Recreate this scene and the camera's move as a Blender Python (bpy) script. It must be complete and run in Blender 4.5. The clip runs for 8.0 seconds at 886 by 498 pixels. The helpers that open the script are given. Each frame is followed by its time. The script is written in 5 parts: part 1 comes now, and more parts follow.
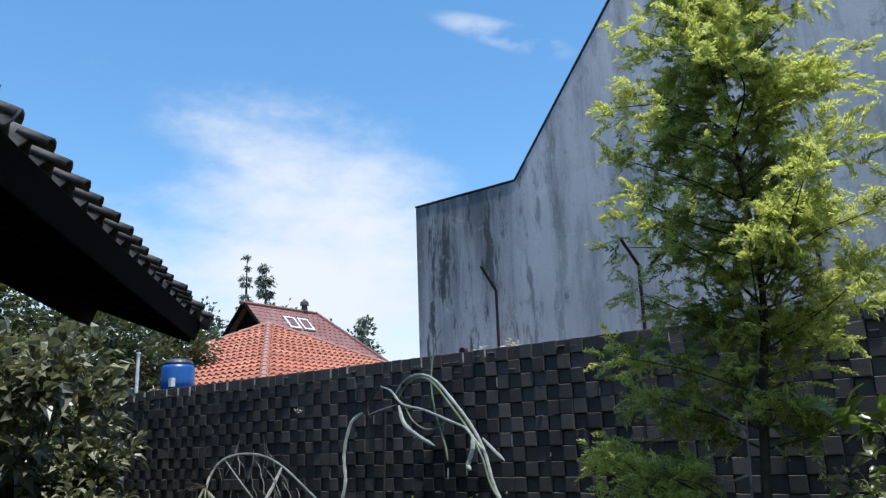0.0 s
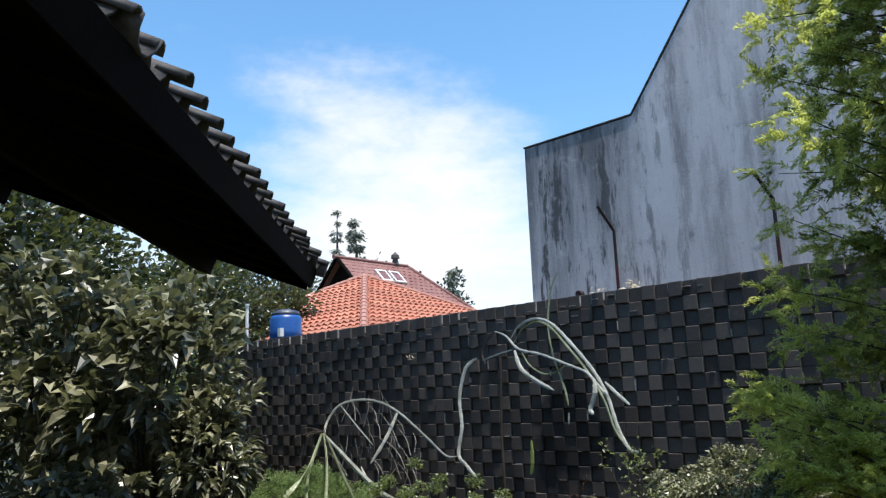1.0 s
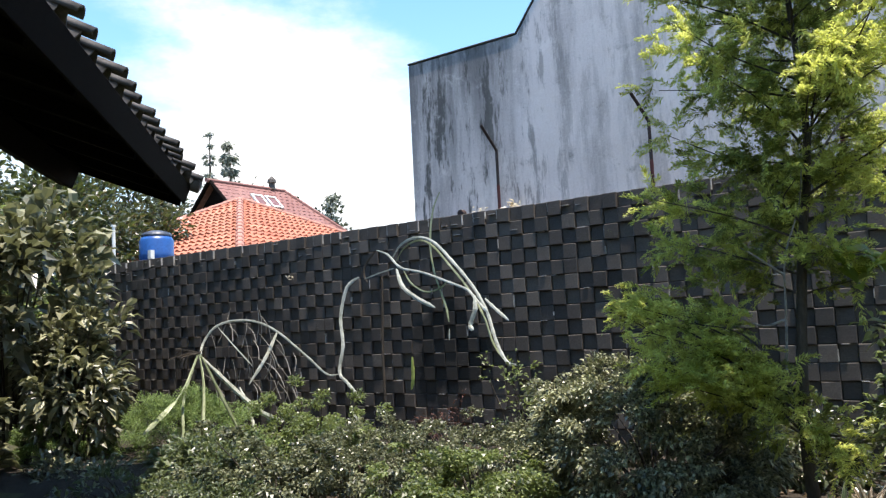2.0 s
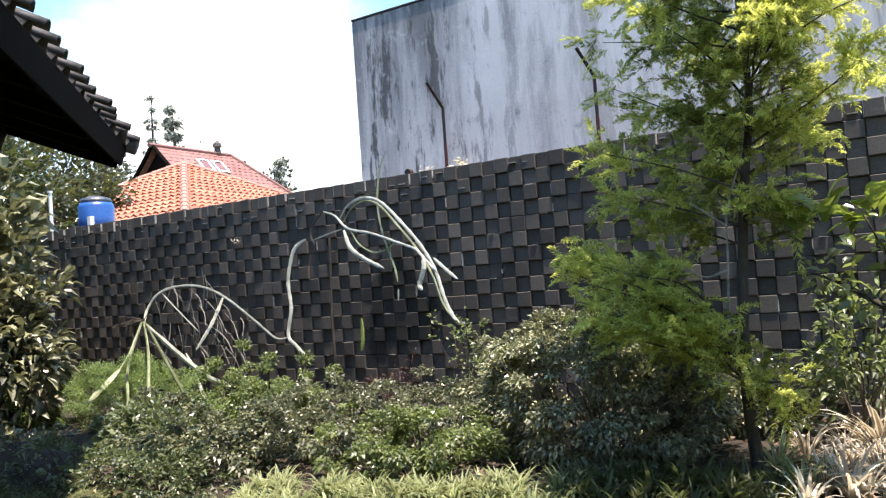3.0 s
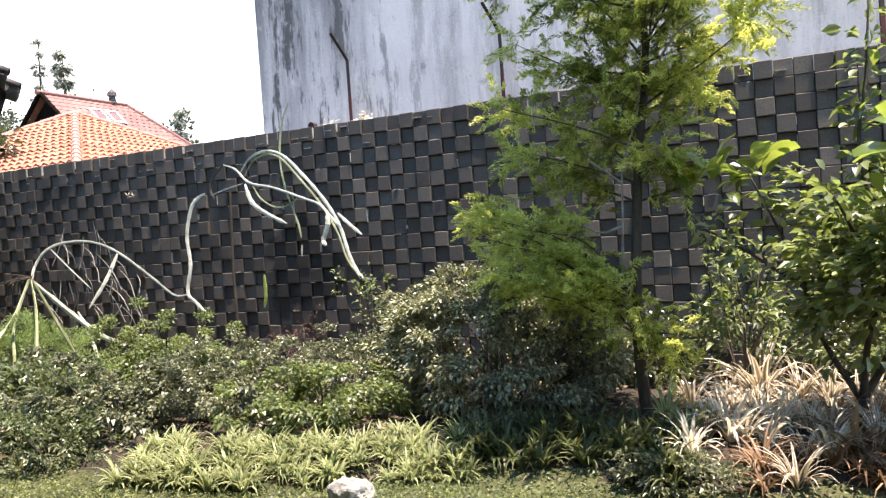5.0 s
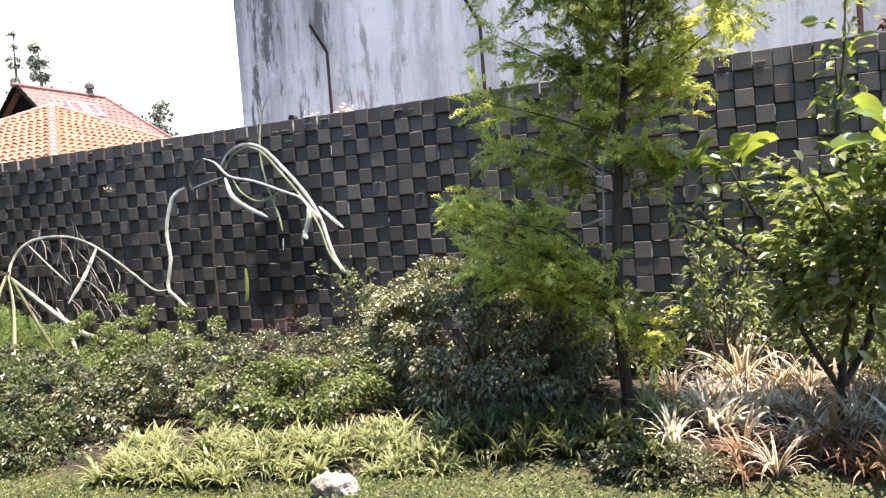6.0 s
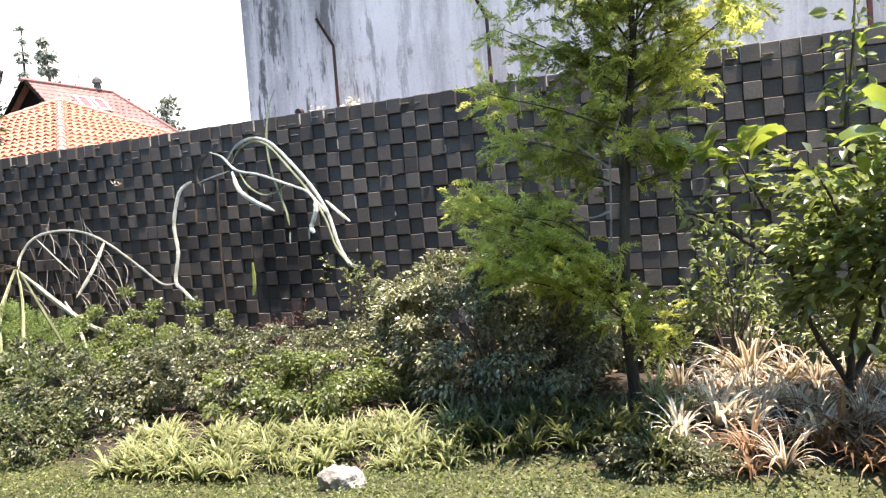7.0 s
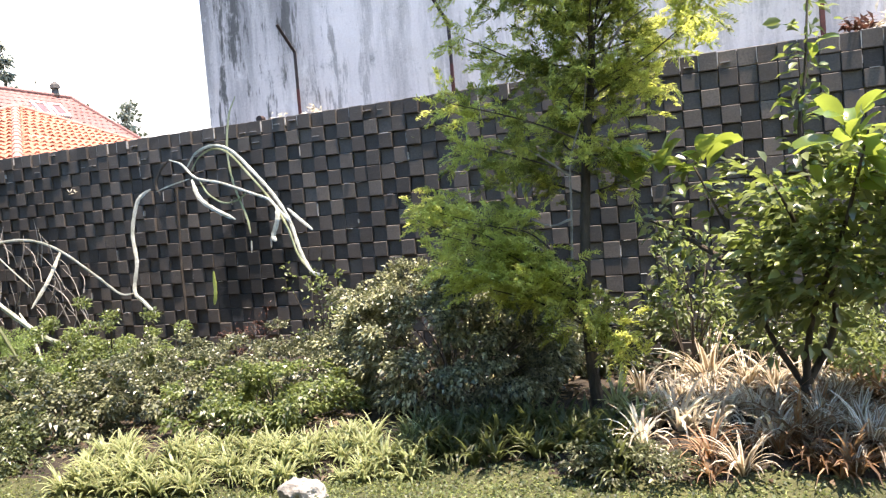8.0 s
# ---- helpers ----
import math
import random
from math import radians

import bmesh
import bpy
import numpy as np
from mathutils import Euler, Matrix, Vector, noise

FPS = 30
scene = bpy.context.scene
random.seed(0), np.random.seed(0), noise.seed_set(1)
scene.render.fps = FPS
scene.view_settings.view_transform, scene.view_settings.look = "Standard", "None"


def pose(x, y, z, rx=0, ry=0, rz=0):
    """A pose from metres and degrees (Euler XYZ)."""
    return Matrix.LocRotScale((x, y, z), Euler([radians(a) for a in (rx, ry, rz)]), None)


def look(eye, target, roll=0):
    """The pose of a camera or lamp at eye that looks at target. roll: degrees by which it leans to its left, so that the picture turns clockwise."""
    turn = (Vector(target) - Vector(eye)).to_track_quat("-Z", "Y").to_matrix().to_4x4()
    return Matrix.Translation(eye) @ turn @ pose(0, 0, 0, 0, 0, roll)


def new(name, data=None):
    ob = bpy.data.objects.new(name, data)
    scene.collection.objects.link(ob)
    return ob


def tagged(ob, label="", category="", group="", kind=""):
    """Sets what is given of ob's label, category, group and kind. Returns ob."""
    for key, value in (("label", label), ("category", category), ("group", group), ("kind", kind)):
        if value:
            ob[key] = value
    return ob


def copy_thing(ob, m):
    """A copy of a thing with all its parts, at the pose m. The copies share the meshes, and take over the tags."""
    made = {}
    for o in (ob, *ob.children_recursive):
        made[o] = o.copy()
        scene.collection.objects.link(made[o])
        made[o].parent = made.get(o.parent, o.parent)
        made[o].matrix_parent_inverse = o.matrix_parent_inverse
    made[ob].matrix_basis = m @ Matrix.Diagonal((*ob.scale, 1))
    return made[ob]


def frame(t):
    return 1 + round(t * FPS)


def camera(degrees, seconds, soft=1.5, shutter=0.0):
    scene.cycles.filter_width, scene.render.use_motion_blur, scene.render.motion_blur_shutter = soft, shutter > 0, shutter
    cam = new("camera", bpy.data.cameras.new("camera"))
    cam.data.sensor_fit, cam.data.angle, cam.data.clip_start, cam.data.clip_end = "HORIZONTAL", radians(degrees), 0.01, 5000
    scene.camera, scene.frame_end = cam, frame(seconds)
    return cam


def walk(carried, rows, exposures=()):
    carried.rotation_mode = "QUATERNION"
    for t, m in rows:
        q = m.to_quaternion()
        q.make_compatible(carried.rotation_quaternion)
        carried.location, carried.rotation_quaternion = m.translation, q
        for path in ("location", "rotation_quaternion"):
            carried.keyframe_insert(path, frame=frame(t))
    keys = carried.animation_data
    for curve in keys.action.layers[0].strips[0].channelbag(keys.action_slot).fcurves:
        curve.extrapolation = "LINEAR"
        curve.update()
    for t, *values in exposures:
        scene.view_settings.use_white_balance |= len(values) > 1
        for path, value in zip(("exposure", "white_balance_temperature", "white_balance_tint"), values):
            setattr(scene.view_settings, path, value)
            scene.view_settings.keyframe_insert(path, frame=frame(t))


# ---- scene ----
cam = camera(58.8, 8.0, soft=1.3)
PATH = [
    (0, (0.423, 0.082, 1.553), (-0.757, 1.62, 2.046), -2.0),
    (0.5, (0.257, 0.076, 1.54), (-1.043, 1.532, 1.978), -0.3),
    (1, (0.032, 0.061, 1.512), (-1.33, 1.474, 1.894), -2.1),
    (1.5, (-0.053, 0.055, 1.476), (-1.401, 1.496, 1.804), -2.5),
    (2, (-0.062, 0.099, 1.426), (-1.212, 1.725, 1.613), -2.8),
    (2.2, (-0.075, 0.105, 1.43), (-1.187, 1.76, 1.585), -2.6),
    (3.3, (-0.068, 0.189, 1.385), (-1.109, 1.896, 1.452), -4.8),
    (3.5, (-0.068, 0.185, 1.405), (-1.114, 1.888, 1.47), -5.6),
    (4, (-0.056, 0.179, 1.4), (-1.097, 1.886, 1.479), -5.6),
    (4.5, (-0.049, 0.189, 1.395), (-0.993, 1.952, 1.355), -6.8),
    (5, (-0.041, 0.212, 1.386), (-0.903, 2.016, 1.344), -4.0),
    (5.2, (-0.031, 0.238, 1.374), (-0.822, 2.075, 1.327), -3.3),
    (6.3, (-0.041, 0.222, 1.402), (-0.878, 2.037, 1.33), -4.8),
    (6.5, (-0.041, 0.222, 1.402), (-0.896, 2.029, 1.326), -4.4),
    (7, (-0.038, 0.231, 1.393), (-0.879, 2.044, 1.312), -4.5),
    (7.5, (-0.019, 0.252, 1.386), (-0.76, 2.107, 1.308), -4.1),
    (8, (-0.018, 0.26, 1.409), (-0.78, 2.108, 1.335), -4.8),
]
EXPOSURES = [(0.0, 0.25, 6100, 10), (1.0, 0.5, 6500, 11), (1.5, 0.77, 6700, 12), (2.0, 1.07, 6900, 13), (3.5, 1.57, 7300, 17), (4.5, 1.72, 7500, 18), (6.5, 1.88, 7600, 19), (8.0, 1.94, 7600, 19)]
walk(cam, [(t, look(eye, target, roll)) for t, eye, target, roll in PATH], EXPOSURES)

# ---- world, sun ----
SUN = Vector((0.2, -0.05, 0.975)).normalized()
world = bpy.data.worlds.new("sky")
scene.world = world
world.use_nodes = True
wn, wl = world.node_tree.nodes, world.node_tree.links
wn.clear()
w_out = wn.new("ShaderNodeOutputWorld")
w_bg = wn.new("ShaderNodeBackground")
w_bg.inputs["Strength"].default_value = 0.112
w_sky = wn.new("ShaderNodeTexSky")
w_sky.sky_type = "NISHITA"
w_sky.sun_disc = False
w_sky.sun_elevation = math.asin(SUN.z)
w_sky.sun_rotation = math.atan2(SUN.x, SUN.y)
w_sky.altitude = 200
w_sky.air_density = 1.0
w_sky.dust_density = 0.3
w_sky.ozone_density = 1.0
w_co = wn.new("ShaderNodeTexCoord")
w_map = wn.new("ShaderNodeMapping")
w_map.inputs["Scale"].default_value = (1.0, 1.0, 2.3)
w_map.inputs["Location"].default_value = (3.1, 1.7, 0.4)
w_noise = wn.new("ShaderNodeTexNoise")
w_noise.inputs["Scale"].default_value = 2.6
w_noise.inputs["Detail"].default_value = 8
w_noise.inputs["Roughness"].default_value = 0.62
w_sep = wn.new("ShaderNodeSeparateXYZ")
w_up = wn.new("ShaderNodeMapRange")
w_up.inputs["From Min"].default_value = 0.10
w_up.inputs["From Max"].default_value = 0.46
w_up.inputs["To Min"].default_value = 0.34
w_up.inputs["To Max"].default_value = -0.14
w_add = wn.new("ShaderNodeMath")
w_ramp = wn.new("ShaderNodeMapRange")
w_ramp.interpolation_type = "SMOOTHSTEP"
w_ramp.inputs["From Min"].default_value = 0.47
w_ramp.inputs["From Max"].default_value = 0.86
w_mix = wn.new("ShaderNodeMix")
w_mix.data_type = "RGBA"
w_mix.inputs["B"].default_value = (6.6, 6.8, 7.1, 1)
wl.new(w_co.outputs["Generated"], w_map.inputs["Vector"])
wl.new(w_map.outputs["Vector"], w_noise.inputs["Vector"])
wl.new(w_co.outputs["Generated"], w_sep.inputs["Vector"])
wl.new(w_sep.outputs["Z"], w_up.inputs["Value"])
wl.new(w_noise.outputs["Fac"], w_add.inputs[0])
wl.new(w_up.outputs["Result"], w_add.inputs[1])
w_bank = wn.new("ShaderNodeVectorMath")
w_bank.operation = "DISTANCE"
w_bank.inputs[1].default_value = (-0.69, 0.65, 0.30)
w_near = wn.new("ShaderNodeMapRange")
w_near.interpolation_type = "SMOOTHSTEP"
for key, v in (("From Min", 0.05), ("From Max", 0.24), ("To Min", 0.15), ("To Max", -0.06)):
    w_near.inputs[key].default_value = v
w_sum = wn.new("ShaderNodeMath")
wl.new(w_co.outputs["Generated"], w_bank.inputs[0])
wl.new(w_bank.outputs["Value"], w_near.inputs["Value"])
wl.new(w_add.outputs["Value"], w_sum.inputs[0])
wl.new(w_near.outputs["Result"], w_sum.inputs[1])
wl.new(w_sum.outputs["Value"], w_ramp.inputs["Value"])
# a lone streak of high cloud: soft ellipse, torn by the same noise
w_off = wn.new("ShaderNodeVectorMath")
w_off.operation = "SUBTRACT"
w_off.inputs[1].default_value = (-0.4633, 0.7393, 0.4886)
wl.new(w_co.outputs["Generated"], w_off.inputs[0])
w_axes = []
for axis, size in (((0.7145, 0.6368, -0.2889), 0.085), ((0.5245, -0.2155, 0.8236), 0.016)):
    dot = wn.new("ShaderNodeVectorMath")
    dot.operation = "DOT_PRODUCT"
    dot.inputs[1].default_value = tuple(c / size for c in axis)
    wl.new(w_off.outputs["Vector"], dot.inputs[0])
    square = wn.new("ShaderNodeMath")
    square.operation = "POWER"
    square.inputs[1].default_value = 2
    wl.new(dot.outputs["Value"], square.inputs[0])
    w_axes.append(square.outputs["Value"])
w_round = wn.new("ShaderNodeMath")
wl.new(w_axes[0], w_round.inputs[0])
wl.new(w_axes[1], w_round.inputs[1])
w_streak = wn.new("ShaderNodeMapRange")
w_streak.interpolation_type = "SMOOTHSTEP"
for key, v in (("From Min", 0.0), ("From Max", 1.5), ("To Min", 0.62), ("To Max", 0.0)):
    w_streak.inputs[key].default_value = v
wl.new(w_round.outputs["Value"], w_streak.inputs["Value"])
w_cloud = wn.new("ShaderNodeMath")
w_cloud.operation = "MAXIMUM"
wl.new(w_ramp.outputs["Result"], w_cloud.inputs[0])
w_torn = wn.new("ShaderNodeMapRange")
for key, v in (("From Min", 0.36), ("From Max", 0.62)):
    w_torn.inputs[key].default_value = v
w_fine = wn.new("ShaderNodeTexNoise")
w_fine.inputs["Scale"].default_value = 16
w_fine.inputs["Detail"].default_value = 6
wl.new(w_map.outputs["Vector"], w_fine.inputs["Vector"])
wl.new(w_fine.outputs["Fac"], w_torn.inputs["Value"])
w_wisp = wn.new("ShaderNodeMath")
w_wisp.operation = "MULTIPLY"
wl.new(w_streak.outputs["Result"], w_wisp.inputs[0])
wl.new(w_torn.outputs["Result"], w_wisp.inputs[1])
wl.new(w_wisp.outputs["Value"], w_cloud.inputs[1])
wl.new(w_cloud.outputs["Value"], w_mix.inputs["Factor"])
w_hue = wn.new("ShaderNodeHueSaturation")
w_hue.inputs["Saturation"].default_value = 1.2
w_hue.inputs["Value"].default_value = 1.6
w_hue.inputs["Hue"].default_value = 0.492
wl.new(w_sky.outputs["Color"], w_hue.inputs["Color"])
wl.new(w_hue.outputs["Color"], w_mix.inputs["A"])
wl.new(w_mix.outputs["Result"], w_bg.inputs["Color"])
wl.new(w_bg.outputs["Background"], w_out.inputs["Surface"])

sun_data = bpy.data.lights.new("sun", "SUN")
sun_data.energy, sun_data.angle, sun_data.color = 5.0, radians(0.53), (1.0, 0.955, 0.88)
sun_lamp = new("sun", sun_data)
sun_lamp.matrix_world = look(SUN * 30, (0, 0, 0))


# ---- materials ----
def mat_new(name):
    m = bpy.data.materials.new(name)
    m.use_nodes = True
    n, l = m.node_tree.nodes, m.node_tree.links
    return m, n, l, n["Principled BSDF"], n["Material Output"]


def ramp(n, l, fac, stops):
    r = n.new("ShaderNodeValToRGB")
    while len(r.color_ramp.elements) < len(stops):
        r.color_ramp.elements.new(0.5)
    for e, (p, c) in zip(r.color_ramp.elements, stops):
        e.position, e.color = p, (*c, 1)
    l.new(fac, r.inputs["Fac"])
    return r.outputs["Color"]


def noise_tex(n, l, scale, detail=6, rough=0.6, stretch=(1, 1, 1), space="Object"):
    co = n.new("ShaderNodeTexCoord")
    if space == "World":
        src = n.new("ShaderNodeNewGeometry").outputs["Position"]
    else:
        src = co.outputs[space]
    mp = n.new("ShaderNodeMapping")
    mp.inputs["Scale"].default_value = stretch
    l.new(src, mp.inputs["Vector"])
    t = n.new("ShaderNodeTexNoise")
    t.inputs["Scale"].default_value, t.inputs["Detail"].default_value, t.inputs["Roughness"].default_value = scale, detail, rough
    l.new(mp.outputs["Vector"], t.inputs["Vector"])
    return t.outputs["Fac"]


def mix_col(n, l, fac, a, b, mode="MIX"):
    x = n.new("ShaderNodeMix")
    x.data_type, x.blend_type = "RGBA", mode
    for key, v in (("Factor", fac), ("A", a), ("B", b)):
        if isinstance(v, (int, float)):
            x.inputs[key].default_value = v
        elif isinstance(v, tuple):
            x.inputs[key].default_value = (*v, 1)
        else:
            l.new(v, x.inputs[key])
    return x.outputs["Result"]


def bump(n, l, b, height, strength=0.4, distance=0.01):
    x = n.new("ShaderNodeBump")
    x.inputs["Strength"].default_value, x.inputs["Distance"].default_value = strength, distance
    l.new(height, x.inputs["Height"])
    l.new(x.outputs["Normal"], b.inputs["Normal"])


def rough_mat(name, dark, light, scale=8, grain=60, roughness=0.8, metallic=0.0, strength=0.4, per="none", spread=0.5, space="Object", stretch=(1, 1, 1), distance=0.004):
    """A surface of two tones, mottled at two scales, with a fine relief. per: what varies piece by piece."""
    m, n, l, b, out = mat_new(name)
    big = noise_tex(n, l, scale, 5, 0.6, stretch, space)
    fine = noise_tex(n, l, grain, 4, 0.6, stretch, space)
    col = ramp(n, l, big, [(0.3, dark), (0.7, light)])
    col = mix_col(n, l, 0.45, col, ramp(n, l, fine, [(0.3, (0.25, 0.25, 0.25)), (0.7, (0.78, 0.78, 0.78))]), "OVERLAY")
    if per != "none":
        src = n.new("ShaderNodeObjectInfo").outputs["Random"] if per == "object" else n.new("ShaderNodeNewGeometry").outputs["Random Per Island"]
        lo, hi = 1 - spread, 1 + spread
        col = mix_col(n, l, 1.0, col, ramp(n, l, src, [(0.0, (lo, lo, lo)), (1.0, (hi, hi, hi))]), "MULTIPLY")
    l.new(col, b.inputs["Base Color"])
    b.inputs["Roughness"].default_value, b.inputs["Metallic"].default_value = roughness, metallic
    bump(n, l, b, fine, strength, distance)
    return m


LEAF_TONE = 0.78


def leaf_mat(name, dark, light, through_col, roughness=0.4, glow=0.4, gloss=0.5):
    """Leaf: varied green, a sheen, and light that passes through the blade."""
    m, n, l, b, out = mat_new(name)
    isl = n.new("ShaderNodeNewGeometry").outputs["Random Per Island"]
    dark, light = tuple(LEAF_TONE * c for c in dark), tuple(LEAF_TONE * c for c in light)
    col = ramp(n, l, isl, [(0.0, dark), (0.72, light), (1.0, tuple(min(1, 1.6 * c) for c in light))])
    patch = noise_tex(n, l, 3.0, 3, 0.5, space="World")
    col = mix_col(n, l, 0.35, col, ramp(n, l, patch, [(0.3, (0.25, 0.25, 0.25)), (0.7, (0.75, 0.75, 0.75))]), "OVERLAY")
    l.new(col, b.inputs["Base Color"])
    b.inputs["Roughness"].default_value = roughness
    b.inputs["Specular IOR Level"].default_value = gloss
    t = n.new("ShaderNodeBsdfTranslucent")
    l.new(mix_col(n, l, 0.7, col, through_col), t.inputs["Color"])
    mixer = n.new("ShaderNodeMixShader")
    mixer.inputs["Fac"].default_value = glow
    l.new(b.outputs["BSDF"], mixer.inputs[1])
    l.new(t.outputs["BSDF"], mixer.inputs[2])
    l.new(mixer.outputs["Shader"], out.inputs["Surface"])
    return m


def plaster_mat():
    """Old grey render, with black algae running down from the top and pale washed streaks."""
    m, n, l, b, out = mat_new("stained_plaster")
    broad = noise_tex(n, l, 1.1, 5, 0.6)
    streak = noise_tex(n, l, 1.0, 8, 0.72, (3.6, 3.6, 0.42))
    thin = noise_tex(n, l, 1.0, 7, 0.75, (13, 13, 1.1))
    blot = noise_tex(n, l, 5.0, 8, 0.7)
    grain = noise_tex(n, l, 45, 5, 0.7)
    col = ramp(n, l, broad, [(0.3, (0.64, 0.585, 0.575)), (0.7, (0.79, 0.735, 0.72))])
    col = mix_col(n, l, ramp(n, l, streak, [(0.46, (0, 0, 0)), (0.68, (0.6, 0.6, 0.6))]), col, (0.21, 0.2, 0.205))
    col = mix_col(n, l, ramp(n, l, thin, [(0.56, (0, 0, 0)), (0.76, (0.4, 0.4, 0.4))]), col, (0.15, 0.145, 0.145))
    col = mix_col(n, l, ramp(n, l, thin, [(0.26, (0.3, 0.3, 0.3)), (0.42, (0, 0, 0))]), col, (0.66, 0.65, 0.64))
    col = mix_col(n, l, ramp(n, l, blot, [(0.58, (0, 0, 0)), (0.72, (0.6, 0.6, 0.6))]), col, (0.12, 0.12, 0.115))
    geo = n.new("ShaderNodeNewGeometry")
    sep = n.new("ShaderNodeSeparateXYZ")
    l.new(geo.outputs["Position"], sep.inputs["Vector"])
    # The low parapet's own weathering: blackest by the kink, thinning downwards and to the corner.
    px = n.new("ShaderNodeMapRange")
    px.interpolation_type = "SMOOTHSTEP"
    for k, v in (("From Min", -4.05), ("From Max", -4.3), ("To Min", 0.0), ("To Max", 1.0)):
        px.inputs[k].default_value = v
    l.new(sep.outputs["X"], px.inputs["Value"])
    pz = n.new("ShaderNodeMapRange")
    for k, v in (("From Min", 2.4), ("From Max", 4.5), ("To Min", 0.0), ("To Max", 0.9)):
        pz.inputs[k].default_value = v
    l.new(sep.outputs["Z"], pz.inputs["Value"])
    mul = n.new("ShaderNodeMath")
    mul.operation = "MULTIPLY"
    l.new(px.outputs["Result"], mul.inputs[0])
    l.new(pz.outputs["Result"], mul.inputs[1])
    mul2 = n.new("ShaderNodeMath")
    mul2.operation = "MULTIPLY"
    l.new(mul.outputs["Value"], mul2.inputs[0])
    l.new(ramp(n, l, streak, [(0.33, (0.4, 0.4, 0.4)), (0.55, (1, 1, 1))]), mul2.inputs[1])
    col = mix_col(n, l, mul2.outputs["Value"], col, (0.11, 0.112, 0.115))
    drip = noise_tex(n, l, 1.0, 9, 0.7, (5.2, 5.2, 0.95))
    left = n.new("ShaderNodeMapRange")
    for k, v in (("From Min", -3.4), ("From Max", -4.6), ("To Min", 0.25), ("To Max", 1.0)):
        left.inputs[k].default_value = v
    l.new(sep.outputs["X"], left.inputs["Value"])
    mul3 = n.new("ShaderNodeMath")
    mul3.operation = "MULTIPLY"
    l.new(left.outputs["Result"], mul3.inputs[0])
    l.new(ramp(n, l, drip, [(0.525, (0, 0, 0)), (0.58, (0.92, 0.92, 0.92))]), mul3.inputs[1])
    col = mix_col(n, l, mul3.outputs["Value"], col, (0.085, 0.085, 0.083))
    flake = noise_tex(n, l, 3.3, 9, 0.75)
    col = mix_col(n, l, ramp(n, l, flake, [(0.55, (0, 0, 0)), (0.66, (0.4, 0.4, 0.4))]), col, (0.86, 0.82, 0.80))
    col = mix_col(n, l, 0.3, col, ramp(n, l, grain, [(0.3, (0.25, 0.25, 0.25)), (0.7, (0.75, 0.75, 0.75))]), "OVERLAY")
    l.new(col, b.inputs["Base Color"])
    b.inputs["Roughness"].default_value = 0.88
    bump(n, l, b, grain, 0.35, 0.006)
    return m


def stone_tile_mat(name, per):
    m, n, l, b, out = mat_new(name)
    src = n.new("ShaderNodeObjectInfo").outputs["Random"] if per == "object" else n.new("ShaderNodeNewGeometry").outputs["Random Per Island"]
    col = ramp(n, l, src, [(0.0, (0.052, 0.043, 0.037)), (0.5, (0.074, 0.062, 0.053)), (0.85, (0.098, 0.082, 0.070)), (1.0, (0.128, 0.107, 0.090))])
    wet = noise_tex(n, l, 0.9, 5, 0.6, space="World")
    col = mix_col(n, l, ramp(n, l, wet, [(0.5, (0, 0, 0)), (0.68, (0.5, 0.5, 0.5))]), col, (0.034, 0.032, 0.031))
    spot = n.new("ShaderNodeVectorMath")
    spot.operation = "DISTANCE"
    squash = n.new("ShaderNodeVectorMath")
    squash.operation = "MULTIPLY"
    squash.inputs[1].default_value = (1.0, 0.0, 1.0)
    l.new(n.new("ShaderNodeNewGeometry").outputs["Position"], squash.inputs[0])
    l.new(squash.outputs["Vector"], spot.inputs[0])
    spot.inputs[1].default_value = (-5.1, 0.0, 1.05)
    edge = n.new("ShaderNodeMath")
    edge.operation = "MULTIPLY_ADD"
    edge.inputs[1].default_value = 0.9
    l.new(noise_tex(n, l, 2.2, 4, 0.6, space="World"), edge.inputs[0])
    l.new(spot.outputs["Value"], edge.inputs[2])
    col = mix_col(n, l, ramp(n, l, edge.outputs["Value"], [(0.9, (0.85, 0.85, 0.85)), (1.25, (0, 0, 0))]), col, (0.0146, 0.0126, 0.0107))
    grain = noise_tex(n, l, 70, 5, 0.7, space="World")
    saw = noise_tex(n, l, 1.0, 4, 0.6, (9, 9, 150), "World")
    col = mix_col(n, l, 0.55, col, ramp(n, l, grain, [(0.3, (0.2240, 0.2100, 0.1940)), (0.7, (0.8, 0.8, 0.8))]), "OVERLAY")
    col = mix_col(n, l, ramp(n, l, saw, [(0.62, (0, 0, 0)), (0.75, (0.3920, 0.3675, 0.3395))]), col, (0.2464, 0.2205, 0.1940))
    l.new(col, b.inputs["Base Color"])
    b.inputs["Roughness"].default_value = 0.72
    bump(n, l, b, grain, 0.5, 0.004)
    return m


PLASTER = plaster_mat()
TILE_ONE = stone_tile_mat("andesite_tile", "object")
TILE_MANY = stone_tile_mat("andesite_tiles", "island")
POINTING = rough_mat("pale_pointing", (0.22, 0.205, 0.19), (0.48, 0.46, 0.43), 14, 90, 0.9)
MORTAR = rough_mat("mortar", (0.018, 0.018, 0.018), (0.070, 0.068, 0.064), 14, 90, 0.9)
CONCRETE = rough_mat("concrete_cap", (0.025, 0.025, 0.025), (0.07, 0.07, 0.068), 6, 60, 0.9)
SOIL = rough_mat("garden_soil", (0.017, 0.012, 0.008), (0.050, 0.037, 0.025), 7, 60, 0.95, strength=0.8, distance=0.03)
LAWN = rough_mat("lawn_ground", (0.028, 0.032, 0.011), (0.082, 0.086, 0.033), 3, 40, 0.95, strength=0.9, distance=0.03, space="World")
